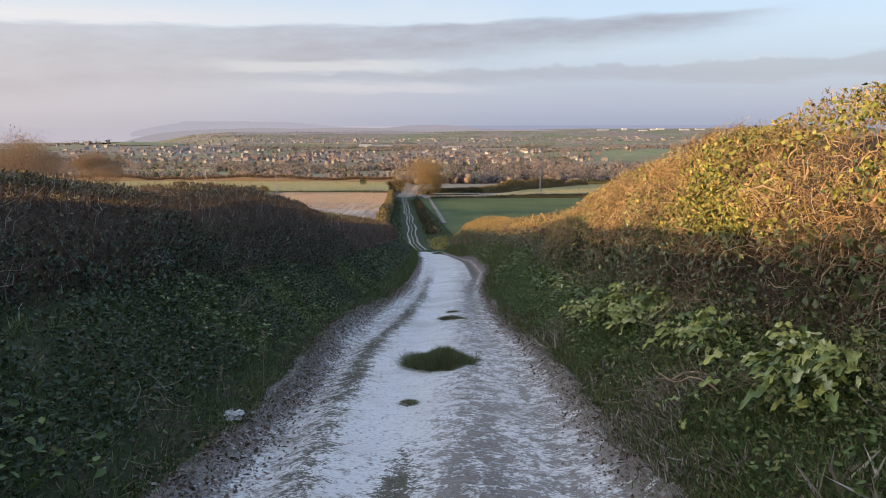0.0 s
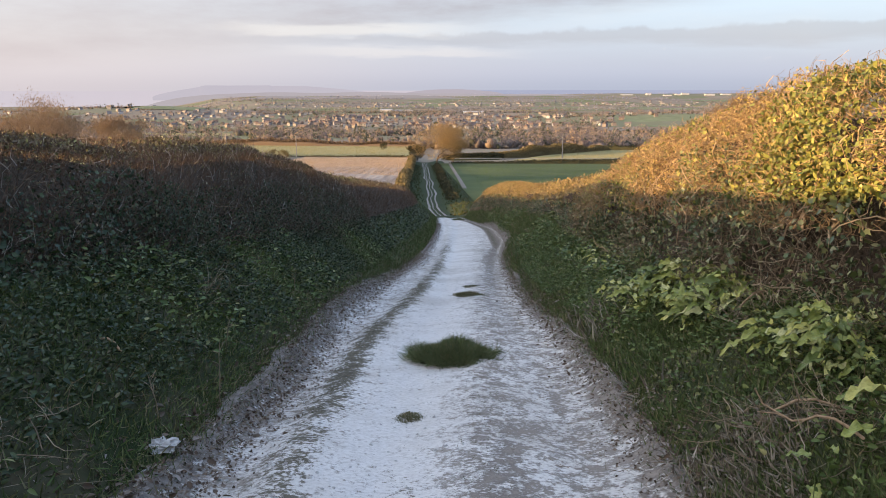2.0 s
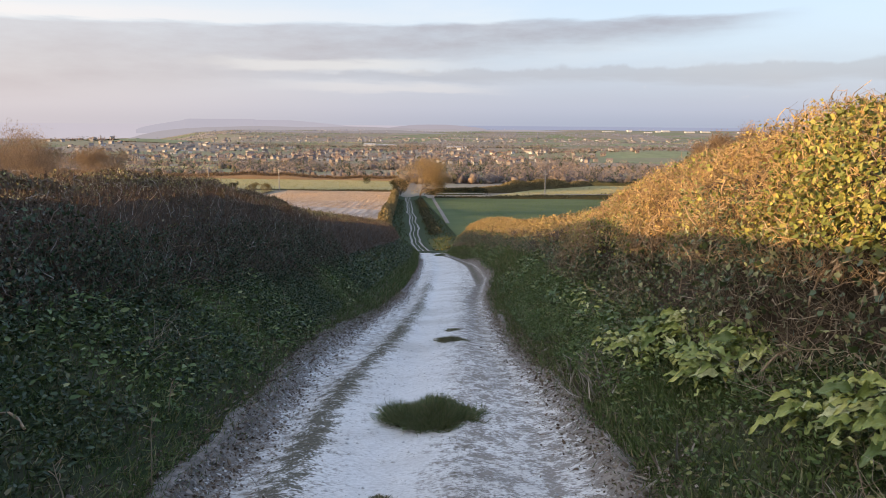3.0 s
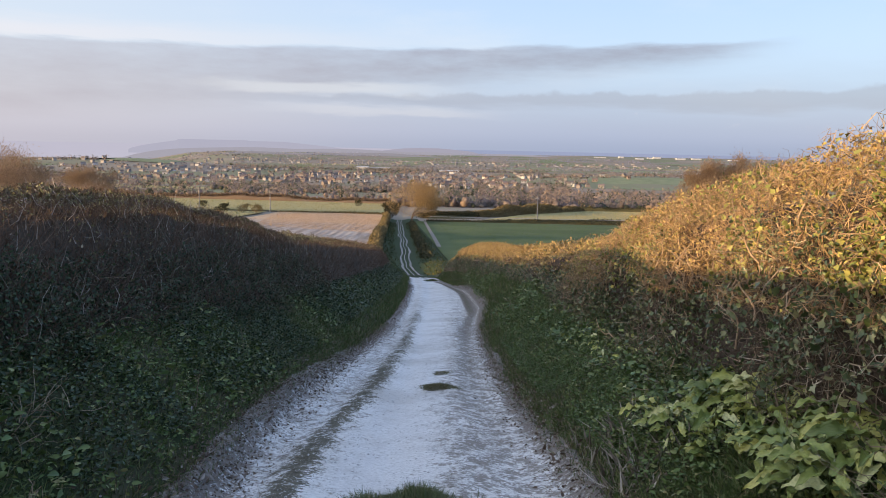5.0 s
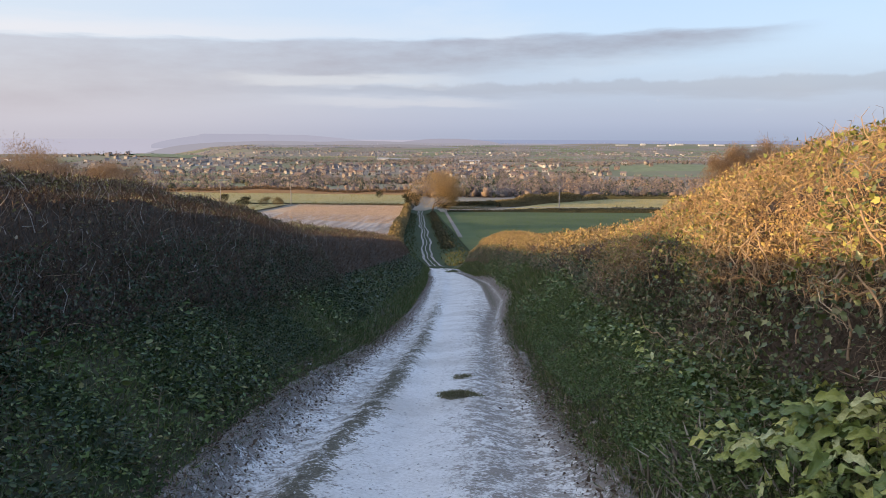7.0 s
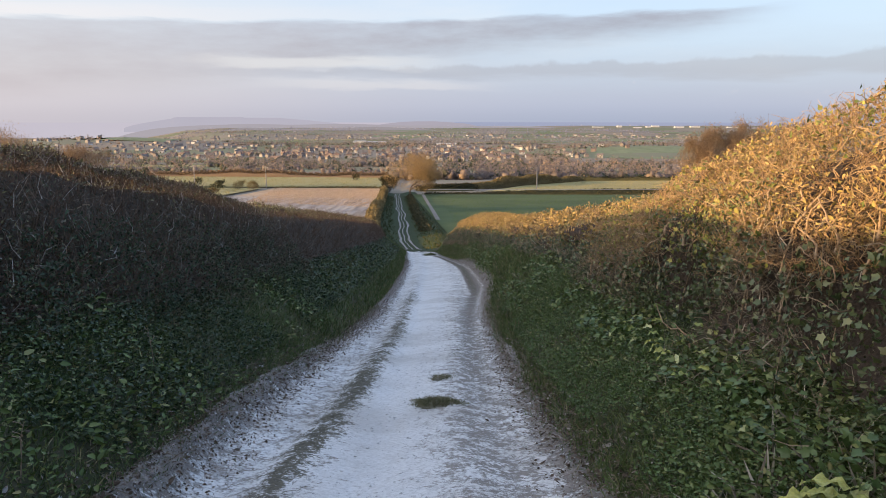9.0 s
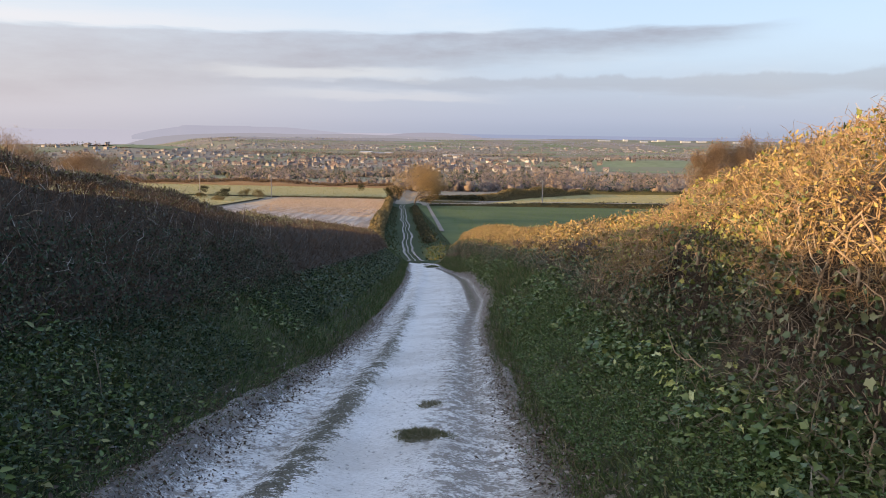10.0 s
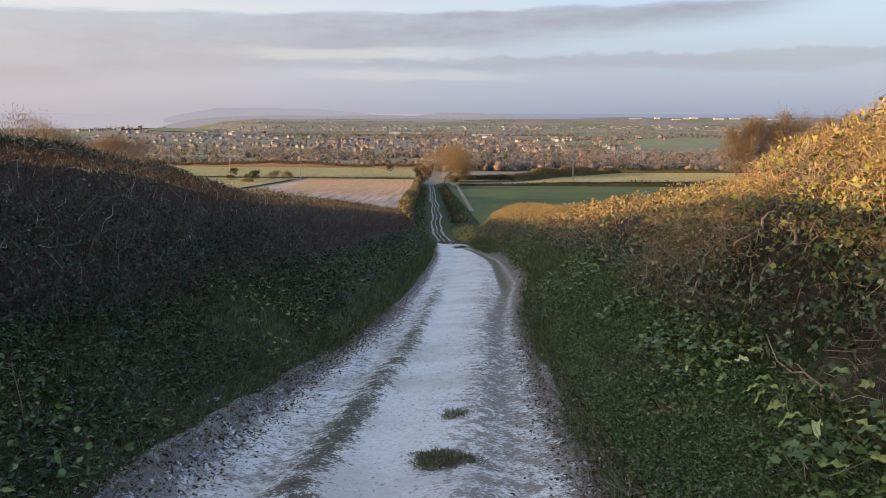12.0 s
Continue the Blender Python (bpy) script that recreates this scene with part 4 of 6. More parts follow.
def broad_herbs():
    P = clumped(on_bank(3600, 1.9, 2.6, 10.8, 20), 0.5, 1.4, 39)
    P[:, 2] += rng.uniform(0.05, 0.22, len(P))
    V, F = flat_leaves(P, 0.035, 0.08, 0.7, (LEAF_V, LEAF_F))
    tagged(obj("broad_herbs", fast_mesh("broad_herbs", V, F, True), M_BROAD), "broad light green herb leaves on the hedge bank", "ground cover", kind="stuff")


M_BROAD = leaf_mat("broad_herb_leaves", [(0, (0.06, 0.11, 0.03)), (0.5, (0.10, 0.16, 0.045)), (0.85, (0.17, 0.22, 0.065)), (1, (0.30, 0.31, 0.10))], 0.42, 0.4)
broad_herbs()


# ---- bare branches that stand out of the hedges ----
def tube(points, radii, sides=6):
    P = np.array(points, float)
    T = np.gradient(P, axis=0)
    T /= np.linalg.norm(T, axis=1, keepdims=True)
    A = np.cross(T, np.array([0.31, 0.22, 0.93]))
    A /= np.linalg.norm(A, axis=1, keepdims=True)
    B = np.cross(T, A)
    ang = np.arange(sides) * 2 * math.pi / sides
    ring = A[:, None] * np.cos(ang)[None, :, None] + B[:, None] * np.sin(ang)[None, :, None]
    V = (P[:, None] + ring * np.array(radii)[:, None, None]).reshape(-1, 3)
    n = len(P)
    F = [(i * sides + k, i * sides + (k + 1) % sides, (i + 1) * sides + (k + 1) % sides, (i + 1) * sides + k) for i in range(n - 1) for k in range(sides)]
    return V, np.array(F)


M_BARK = simple_mat("pale_bark", (0.28, 0.19, 0.12), (0.48, 0.36, 0.24), 30, 0.85, 0.6, 0.01)


def hedge_branches(side, base, n, y0, y1, v0, v1, length, thick):
    for k in range(n):
        y, v = rng.uniform(y0, y1), rng.uniform(v0, v1)
        x, y, z, nu, nh = [float(q) for q in hedge_surface(side, np.array(v), np.array(y))]
        L = length * rng.uniform(0.5, 1.3)
        d = np.array([nu * rng.uniform(0, 0.5), rng.choice([-1, 1]) * rng.uniform(0.1, 1.0), rng.uniform(0.1, 1.0)])
        pts, p = [], np.array([x - nu * 0.08, y, z - nh * 0.08])
        for i in range(9):
            pts.append(p.copy())
            d = d / np.linalg.norm(d)
            p = p + d * L / 8
            d = (d + rng.normal(size=3) * 0.42) * np.array([0.8, 1, 0.8])
        r = thick * rng.uniform(0.5, 1.2)
        part("branch", fast_mesh("branch", *tube(pts, np.linspace(r, r * 0.35, 9)), smooth=True), M_BARK, base)


hedges = [o for o in scene.collection.objects if o.name.startswith("hedge")]
hedge_branches(1, hedges[1], 80, 4, 20, 0.10, 0.33, 0.4, 0.008)
def hedge_stems(base, n, y0, y1, v0=0.1, v1=0.28):
    for k in range(n):
        y, v = rng.uniform(y0, y1), rng.uniform(v0, v1)
        x, y, z, nu, nh = [float(q) for q in hedge_surface(1, np.array(v), np.array(y))]
        L, d = rng.uniform(0.25, 0.5) * (0.7 if v > 0.26 else 1.0), np.array([0.2, rng.normal() * 0.35, 1.0])
        p, pts = np.array([x + 0.02, y, z - 0.1]), []
        for i in range(7):
            pts.append(p.copy())
            d = d / np.linalg.norm(d)
            p = p + d * L / 6
            d = d + rng.normal(size=3) * 0.3 + np.array([0.08, 0, 0])
        r = rng.uniform(0.006, 0.014)
        part("stem", fast_mesh("stem", *tube(pts, np.linspace(r, r * 0.6, 7)), smooth=True), M_BARK, base)


hedge_stems(hedges[1], 60, 4.5, 20)
hedge_stems(hedges[1], 34, 4.0, 11, 0.16, 0.31)
hedge_stems(hedges[1], 30, 10, 20, 0.14, 0.30)
hedge_branches(-1, hedges[0], 22, 5, 24, 0.15, 0.42, 0.4, 0.005)


# ---- the far lane, fields and road ----
def patch(name, corners, nu, nv, off, material, label, relief=None, kind="structure", category="field"):
    """A piece of land laid on the ground between four corners (x, y), near-left, near-right, far-right, far-left."""
    a, b, c, d = [np.array(q, float) for q in corners]
    s, t = np.meshgrid(np.linspace(0, 1, nu), np.linspace(0, 1, nv))
    xy = (a[None, None] * ((1 - s) * (1 - t))[..., None] + b * (s * (1 - t))[..., None] + c * (s * t)[..., None] + d * ((1 - s) * t)[..., None])
    x, y = xy[..., 0], xy[..., 1]
    z = height(x, y) + off
    if relief is not None:
        z = z + relief(x, y, s, t)
    ob = obj(name, fast_mesh(name, np.stack([x, y, z], -1).reshape(-1, 3), grid_faces(*x.shape), True), material)
    return tagged(ob, label, category, kind=kind)


def plough_material():
    """Chalky soil; farther down the field the sunlit part is painted in orange-brown."""
    m = Mat("ploughed_soil", 0.95, 0.15)
    n1, n2 = m.noise(0.45, 6), m.noise(0.05, 4)
    rows = m.noise(1.0, 5, 0.65, (0.62, 0.03, 0.1))
    pos = m.N("ShaderNodeSeparateXYZ")
    m.L(m.tc, pos.inputs[0])
    chalky = m.mix(m.span(m.math("ADD", m.math("MULTIPLY", rows, 0.75), m.math("MULTIPLY", n1, 0.25)), 0.38, 0.62), (0.26, 0.20, 0.155), (0.45, 0.38, 0.32))
    lit_soil = m.mix(m.span(n1, 0.3, 0.7), (0.40, 0.265, 0.155), (0.56, 0.39, 0.245))
    f = m.span(m.math("ADD", m.math("ADD", pos.outputs[1], m.math("MULTIPLY", pos.outputs[0], 0.35)), m.math("MULTIPLY", n2, 70)), 245, 290)
    m.bump(n1, 0.8, 0.1)
    return m.done(m.mix(f, chalky, lit_soil))


M_PLOUGH = plough_material()
M_PASTURE = simple_mat("pasture", (0.05, 0.08, 0.024), (0.10, 0.13, 0.045), 0.045, 0.9, 0.6, 0.1)
M_STUBBLE = simple_mat("dry_pasture", (0.32, 0.28, 0.11), (0.43, 0.36, 0.17), 0.25, 0.95, 0.5, 0.1)
M_ROAD = simple_mat("pale_lane", (0.30, 0.27, 0.24), (0.42, 0.38, 0.34), 0.8, 0.9, 0.3, 0.03)
patch("ploughed_field", ((-62, 118), (-10.8, 128), (-20.5, 318), (-64, 322)), 260, 50, 0.25, M_PLOUGH, "bare ploughed field of pale chalky soil", lambda x, y, s, t: 0.07 * np.sin((s + 0.012 * fbm(x * 0.05, y * 0.05, 42)) * 2 * math.pi * 27) * (0.75 + 0.8 * fbm(x * 0.15, y * 0.03, 43)) + 0.05 * fbm(x * 0.3, y * 0.05, 41))
patch("dry_field", ((-230, 330), (-22, 325), (-30, 470), (-260, 480)), 40, 20, 0.5, M_STUBBLE, "yellowed grass field beyond the ploughland")
patch("rough_field", ((-150, 150), (-66, 130), (-68, 318), (-200, 322)), 30, 20, 0.4, M_STUBBLE, "rough yellow pasture with scattered bushes")
patch("green_field", ((2.6, 106), (80, 84), (105, 268), (-8.0, 268)), 40, 40, 0.3, M_PASTURE, "green winter cereal field below the lane")
patch("upper_field", ((16, 289), (115, 292), (140, 420), (60, 405)), 40, 30, 0.5, M_STUBBLE, "pale lit grass field beyond the road")
patch("road", ((-4, 277), (170, 283), (170, 286), (-4, 280)), 60, 3, 1.5, M_ROAD, "pale country road between hedges", category="road")
M_PATH = simple_mat("stony_path", (0.17, 0.155, 0.13), (0.30, 0.27, 0.24), 0.7, 0.95, 0.5, 0.05)
M_MEADOW = simple_mat("far_meadow", (0.18, 0.21, 0.11), (0.25, 0.27, 0.15), 0.06, 0.95, 0.5, 0.3)
M_VERGE = simple_mat("far_verge_grass", (0.022, 0.042, 0.013), (0.045, 0.06, 0.022), 0.8, 0.95, 0.6, 0.1)
patch("lane_verge", ((-10.5, 80), (6.0, 80), (-7.0, 290), (-17.5, 290)), 40, 130, 0.14, M_VERGE, "dark green verge of the far lane", lambda x, y, s, t: -0.5 * np.clip(1 - t / 0.05, 0, 1) - 0.3 * np.clip((s - 0.9) / 0.1, 0, 1) + 0.05 * fbm(x * 0.8, y * 0.5, 44), category="verge")
patch("farm_path", ((-0.2, 148), (0.6, 148), (-4.1, 262), (-5.0, 262)), 3, 40, 0.45, M_PATH, "pale stony path beside the field", category="path")


def field_grass(corners, n, s0, s1, material, label, clear=0.0):
    a, b, c, d = [np.array(q, float) for q in corners]
    u, t = rng.random((2, n, 1))
    xy = a * (1 - u) * (1 - t) + b * u * (1 - t) + c * u * t + d * (1 - u) * t
    if clear:
        xy = xy[np.abs(xy[:, 0] - track_x(xy[:, 1])) > clear * rng.uniform(0.6, 1.1, len(xy))]
        n = len(xy)
    P = np.column_stack([xy, height(xy[:, 0], xy[:, 1]) + (0.12 if clear else 0.3)])
    D = rng.normal(size=P.shape) * 0.5 + np.array([0, 0, 1.0])
    s = rng.uniform(s0, s1, n)
    V, F = scatter(SMALL_V, SMALL_F, P, frames_along(D), np.stack([s * 0.7, s, s], 1))
    tagged(obj("field_grass", fast_mesh("field_grass", V, F), material), label, "grass", kind="stuff")


M_PALE_GRASS = leaf_mat("pale_field_grass", [(0, (0.25, 0.225, 0.085)), (0.5, (0.33, 0.285, 0.12)), (1, (0.42, 0.35, 0.16))], 0.8, 0.15)
M_LANE_GRASS = leaf_mat("rough_lane_grass", [(0, (0.03, 0.05, 0.016)), (0.5, (0.055, 0.07, 0.026)), (1, (0.12, 0.10, 0.05))], 0.8, 0.15)
M_CEREAL = leaf_mat("young_cereal", [(0, (0.06, 0.105, 0.026)), (0.6, (0.085, 0.14, 0.036)), (1, (0.13, 0.175, 0.055))], 0.7, 0.2)
field_grass(((18, 290), (115, 296), (138, 416), (62, 403)), 12000, 0.3, 0.5, M_PALE_GRASS, "short pale grass lit across the field")
field_grass(((-230, 332), (-24, 327), (-32, 468), (-260, 478)), 17000, 0.3, 0.6, M_PALE_GRASS, "short yellowed grass lit across the field")
field_grass(((-150, 152), (-68, 132), (-70, 316), (-200, 320)), 10000, 0.3, 0.6, M_PALE_GRASS, "rough yellow pasture grass")
# Upright flecks added to catch the sun, coloured like the lit soil.
M_CLODS = leaf_mat("lit_soil_clods", [(0, (0.33, 0.22, 0.13)), (0.5, (0.45, 0.31, 0.195)), (1, (0.56, 0.43, 0.31))], 0.95, 0.05)
field_grass(((-50, 215), (-15.5, 190), (-21, 316), (-63, 320)), 9000, 0.16, 0.34, M_CLODS, "added clods that catch the sun, coloured as lit soil")
field_grass(((-9.5, 86), (3.5, 86), (-8.0, 262), (-16.0, 262)), 9000, 0.15, 0.4, M_LANE_GRASS, "rough dark grass beside the far wheel ruts", 2.2)
field_grass(((4, 114), (78, 114), (103, 266), (0, 260)), 12000, 0.14, 0.24, M_CEREAL, "green shoots of winter cereal")


def far_rut(offset, width):
    ys = axis((84, 285, 1.2))
    wob = 0.5 * fbm(ys * 0.06, ys * 0, 51) + 0.35 * fbm(ys * 0.2, ys * 0 + offset, 52)
    W = width * (1 + 0.4 * fbm(ys * 0.4, ys * 0 + offset * 5, 53))
    x0 = track_x(ys) + offset + wob
    V = []
    for k in (-0.5, 0.5):
        x = x0 + k * W
        V.append(np.stack([x, ys, height(x, ys) + 0.24], 1))
    V = np.stack(V, 1).reshape(-1, 3)
    ob = obj("wheel_rut", fast_mesh("wheel_rut", V, grid_faces(len(ys), 2), True), M_TRACK_FAR)
    return tagged(ob, "white chalk wheel rut running on down the hill", "rut", kind="structure")


M_TRACK_FAR = simple_mat("far_chalk_rut", (0.40, 0.39, 0.37), (0.20, 0.19, 0.17), 0.9, 0.9, 0.3, 0.03)
far_rut(-0.85, 0.28)
far_rut(0.42, 0.28)
far_rut(-0.30, 0.16)


# ---- hedgerows, trees and woods ----
def soften(m, share):
    """Lets part of the light pass, as through a mesh of bare twigs."""
    out = next(n for n in m.nt.nodes if n.type == "OUTPUT_MATERIAL")
    tr = m.N("ShaderNodeBsdfTranslucent")
    m.L(m.bsdf.inputs["Base Color"].links[0].from_socket, tr.inputs[0])
    mx = m.N("ShaderNodeMixShader")
    mx.inputs[0].default_value = share
    m.L(m.bsdf.outputs[0], mx.inputs[1])
    m.L(tr.outputs[0], mx.inputs[2])
    m.L(mx.outputs[0], out.inputs[0])
    return m.m


def tone_mat(name, stops, rough=0.8):
    m = Mat(name, rough, 0.1)
    col = m.ramp(m.attr("tone"), stops)
    col = m.mix(m.math("MULTIPLY", m.island(), 0.2), col, (0.12, 0.09, 0.07))
    m.done(col)
    return soften(m, 0.4)


def twig_mat(name, stops):
    m = Mat(name, 0.85, 0.1)
    m.done(m.mix(m.math("MULTIPLY", m.noise(0.35, 3), 0.35), m.ramp(m.island(), stops), (0.09, 0.07, 0.05)))
    return soften(m, 0.35)


WOOD_TONES = [(0, (0.06, 0.08, 0.055)), (0.16, (0.11, 0.115, 0.09)), (0.3, (0.175, 0.165, 0.17)), (0.5, (0.225, 0.20, 0.205)), (0.72, (0.29, 0.24, 0.21)), (0.9, (0.34, 0.26, 0.19)), (1, (0.21, 0.19, 0.19))]
# Bare-twig tones lifted, in part to stand in for haze.
M_WOODS = tone_mat("winter_woods", [(c, (1.20 * v[0], 1.14 * v[1], 1.08 * v[2])) for c, v in WOOD_TONES])
M_SCRUB = twig_mat("hedgerow_scrub", [(0, (0.12, 0.10, 0.045)), (0.5, (0.24, 0.18, 0.085)), (1, (0.34, 0.26, 0.12))])
M_SCRUB_DARK = leaf_mat("dark_hedgerow", [(0, (0.03, 0.036, 0.018)), (0.6, (0.065, 0.062, 0.032)), (1, (0.12, 0.095, 0.052))], 0.8, 0.15)
M_GOLD_TREE = twig_mat("golden_bare_twigs", [(0, (0.25, 0.175, 0.09)), (0.5, (0.42, 0.295, 0.15)), (1, (0.54, 0.39, 0.20))])
M_BROWN_TREE = twig_mat("brown_bare_twigs", [(0, (0.19, 0.13, 0.09)), (0.5, (0.30, 0.21, 0.14)), (1, (0.40, 0.29, 0.19))])
M_TRUNK = simple_mat("trunk_bark", (0.10, 0.075, 0.055), (0.20, 0.16, 0.12), 2.0, 0.9, 0.6, 0.05)


def hedgerow(points, tall, wide, material, density, label, leaf=0.5):
    pts = np.array(points, float)
    seg = np.hypot(*np.diff(pts, axis=0).T)
    total = seg.sum()
    n = int(total * density)
    d = rng.uniform(0, total, n)
    cum = np.concatenate([[0], np.cumsum(seg)])
    x, y = np.interp(d, cum, pts[:, 0]), np.interp(d, cum, pts[:, 1])
    lump = 0.75 + 0.3 * fbm(d * 0.15, d * 0, 61)
    r, a = np.sqrt(rng.random(n)), rng.uniform(0, 6.283, n)
    x, y = x + r * np.cos(a) * wide * 0.5, y + rng.normal(size=n) * 0.4
    h = np.clip(np.sqrt(np.clip(1 - (r * np.cos(a)) ** 2, 0, 1)) * tall * lump * np.sqrt(rng.random(n)), 0, None)
    P = np.stack([x, y, height(x, y) + h], 1)
    V, F = scatter(SMALL_V, SMALL_F, P, frames_along(rng.normal(size=P.shape)), rng.uniform(0.6, 1.3, n) * leaf)
    base = new("hedgerow")
    tagged(base, label, "hedgerow", group="far hedgerows")
    part("foliage", fast_mesh("foliage", V, F), material, base)["kind"] = "stuff"
    m = max(8, int(total / 1.5))
    dd = np.linspace(0, total, m)
    cx, cy = np.interp(dd, cum, pts[:, 0]), np.interp(dd, cum, pts[:, 1])
    hh = tall * ((0.62 if tall < 4 else 0.42) + 0.22 * fbm(dd * 0.15, dd * 0, 61))
    tx, ty = np.gradient(cx), np.gradient(cy)
    ln = np.hypot(tx, ty)
    ring = []
    for a, b in ((-0.38, -0.1), (-0.34, 0.6), (-0.15, 1.0), (0.15, 1.0), (0.34, 0.6), (0.38, -0.1)):
        x, y = cx - ty / ln * wide * a, cy + tx / ln * wide * a
        ring.append(np.stack([x, y, height(x, y) + hh * b], 1))
    part("core", fast_mesh("core", np.stack(ring, 1).reshape(-1, 3), grid_faces(m, 6), True), material, base)
    return base


hedgerow([(-9.2, 118), (-11.6, 150), (-17.2, 262), (-20, 310)], 2.6, 2.4, M_SCRUB, 90, "rough hedge sunlit along the field edge")
hedgerow([(-1.6, 128), (-2.9, 150), (-5.0, 185), (-8.8, 262)], 0.6, 1.6, M_SCRUB_DARK, 80, "low brown scrubby bank beside the far lane")
hedgerow([(-4, 270.5), (60, 274), (170, 279)], 1.5, 1.6, M_SCRUB_DARK, 45, "dark clipped hedge along the road")
hedgerow([(30, 289), (90, 291), (170, 294)], 1.6, 1.6, M_SCRUB_DARK, 45, "dark hedge on the far side of the road")
hedgerow([(50, 425), (100, 420), (190, 400)], 2.6, 2.5, M_SCRUB_DARK, 40, "dark hedge along the top of the pale field", 0.7)
hedgerow([(-5, 300), (4, 303), (12, 308)], 4.5, 8.0, M_SCRUB_DARK, 300, "dark evergreen thicket behind the end of the lane", 0.6)
hedgerow([(13, 310), (45, 362), (70, 404)], 5.0, 8.0, M_SCRUB, 260, "golden-brown scrub along the edge of the pale field", 0.5)
hedgerow([(-64, 324), (-20, 322)], 0.8, 1.4, M_SCRUB, 40, "low hedge along the end of the ploughland", 0.6)
hedgerow([(-260, 482), (-30, 476), (10, 474)], 5.0, 6.0, M_BROWN_TREE, 70, "overgrown hedge behind the yellow field", 1.0)


def tree(x, y, tall, spread, material, twigs=2600, trunk=0.28, low=0.25, leaf=0.55, label="", name="tree", full=1.0):
    base = new(name)
    z0 = height1(x, y)
    base.location = (x, y, z0 - 0.2)
    tagged(base, label, "tree")
    wood, tips = [], []

    def limb(p, d, length, r, depth):
        pts = [p]
        for i in range(5):
            d = d / np.linalg.norm(d)
            p = p + d * length / 5
            pts.append(p)
            d = d + rng.normal(size=3) * 0.16
        wood.append(tube(pts, np.linspace(r, r * 0.5, 6), 5))
        if depth == 0:
            tips.append(p)
            tips.append(pts[3])
            return
        for k in range(4 if depth > 1 else 3):
            a = rng.uniform(0, 6.283)
            nd = d * 0.8 + np.array([math.cos(a) * 0.9 * spread / tall * 1.6, math.sin(a) * 0.9 * spread / tall * 1.6, rng.uniform(0.0, 0.6)])
            limb(pts[rng.integers(3, 6)], nd, length * rng.uniform(0.6, 0.8), r * 0.5, depth - 1)

    limb(np.zeros(3), np.array([0.05, 0, 1.0]), tall * 0.30, trunk, 3)
    part("trunk", fast_mesh("trunk", *merge(wood), smooth=True), M_TRUNK, base)
    tips = np.array(tips)
    top = tips[:, 2].max()
    tips = tips * np.array([1, 1, tall * 0.97 / top])
    wide = np.abs(tips[:, :2]).max() + 1e-6
    tips[:, :2] *= (spread / 2) / wide
    P = tips[rng.integers(len(tips), size=twigs)] + rng.normal(size=(twigs, 3)) * np.array([spread * 0.075, spread * 0.075, tall * 0.06])
    m = int(twigs * full)
    Q = rng.normal(size=(m, 3))
    Q /= np.linalg.norm(Q, axis=1, keepdims=True)
    lumps = 0.88 + 0.16 * fbm(Q[:, 0] * 3, Q[:, 1] * 3 + Q[:, 2] * 2, 63)
    Q = Q * (lumps * rng.random(m) ** 0.3)[:, None] * np.array([spread / 2, spread / 2, tall * 0.42]) + np.array([0, 0, tall * 0.55])
    P = np.concatenate([P, Q])
    P = P[P[:, 2] > tall * low]
    D = P - np.array([0, 0, tall * 0.35])
    D = D / (np.linalg.norm(D, axis=1, keepdims=True) + 1e-6) + rng.normal(size=P.shape) * 0.55 + np.array([0, 0, 0.35])
    n = len(P)
    part("crown", fast_mesh("crown", *scatter(SMALL_V, SMALL_F, P, frames_along(D), np.stack([rng.uniform(0.2, 0.55, n) * leaf, rng.uniform(0.9, 2.2, n) * leaf, np.full(n, leaf)], 1))), material, base)["kind"] = "stuff"
    return base


tree(-8.8, 262, 13.0, 18, M_GOLD_TREE, 12000, 0.35, 0.03, 0.28, "golden-lit bare spreading tree at the end of the lane", full=0.45)
tree(-4.2, 268, 8.5, 9, M_SCRUB, 4000, 0.2, 0.03, 0.3, "olive-brown bush beside the spreading tree", full=0.6)
tree(-17.5, 300, 6.0, 6, M_SCRUB_DARK, 1500, 0.2, 0.05, 0.5, "dark rounded bush beside the far lane")
tree(-77, 145, 16.5, 17, M_BROWN_TREE, 9500, 0.35, 0.12, 0.28, "bare brown tree standing behind the hedge", full=0.35)
tree(-88, 150, 13, 13, M_BROWN_TREE, 7500, 0.35, 0.12, 0.28, "bare brown tree standing behind the hedge", full=0.35)
tree(-124, 290, 16, 19, M_BROWN_TREE, 6500, 0.35, 0.08, 0.42, "rounded brown bare tree beyond the hedge", full=0.8)
tree(-154, 296, 20, 22, M_BROWN_TREE, 6500, 0.3, 0.08, 0.45, "rounded brown bare tree beyond the hedge", full=0.8)
for tx, ty_, th in ((104, 330, 21), (112, 333, 24), (121, 335, 26), (131, 338, 27), (142, 340, 26), (154, 345, 27)):
    tree(tx, ty_, th, 14, M_BROWN_TREE, 3300, 0.4, 0.03, 0.6, "bare reddish-brown tree in a copse on the slope", full=1.0)


for bx, by, bh, bw, bm_ in ((-81, 301, 3.4, 5.5, M_SCRUB_DARK), (-73.5, 303, 3.6, 4.5, M_SCRUB), (-67.5, 300, 3.8, 4.5, M_SCRUB), (-88, 300, 2.4, 4.0, M_SCRUB), (-99, 338, 3.6, 4.5, M_SCRUB_DARK), (-92, 345, 2.6, 4.0, M_SCRUB_DARK), (-40, 400, 4.0, 4.5, M_SCRUB_DARK), (-78, 285, 1.8, 5.0, M_SCRUB)):
    tree(bx, by, bh, bw, bm_, 700, 0.08, 0.0, 0.3, "small rounded bush on the rough pasture", "bush", 0.8)


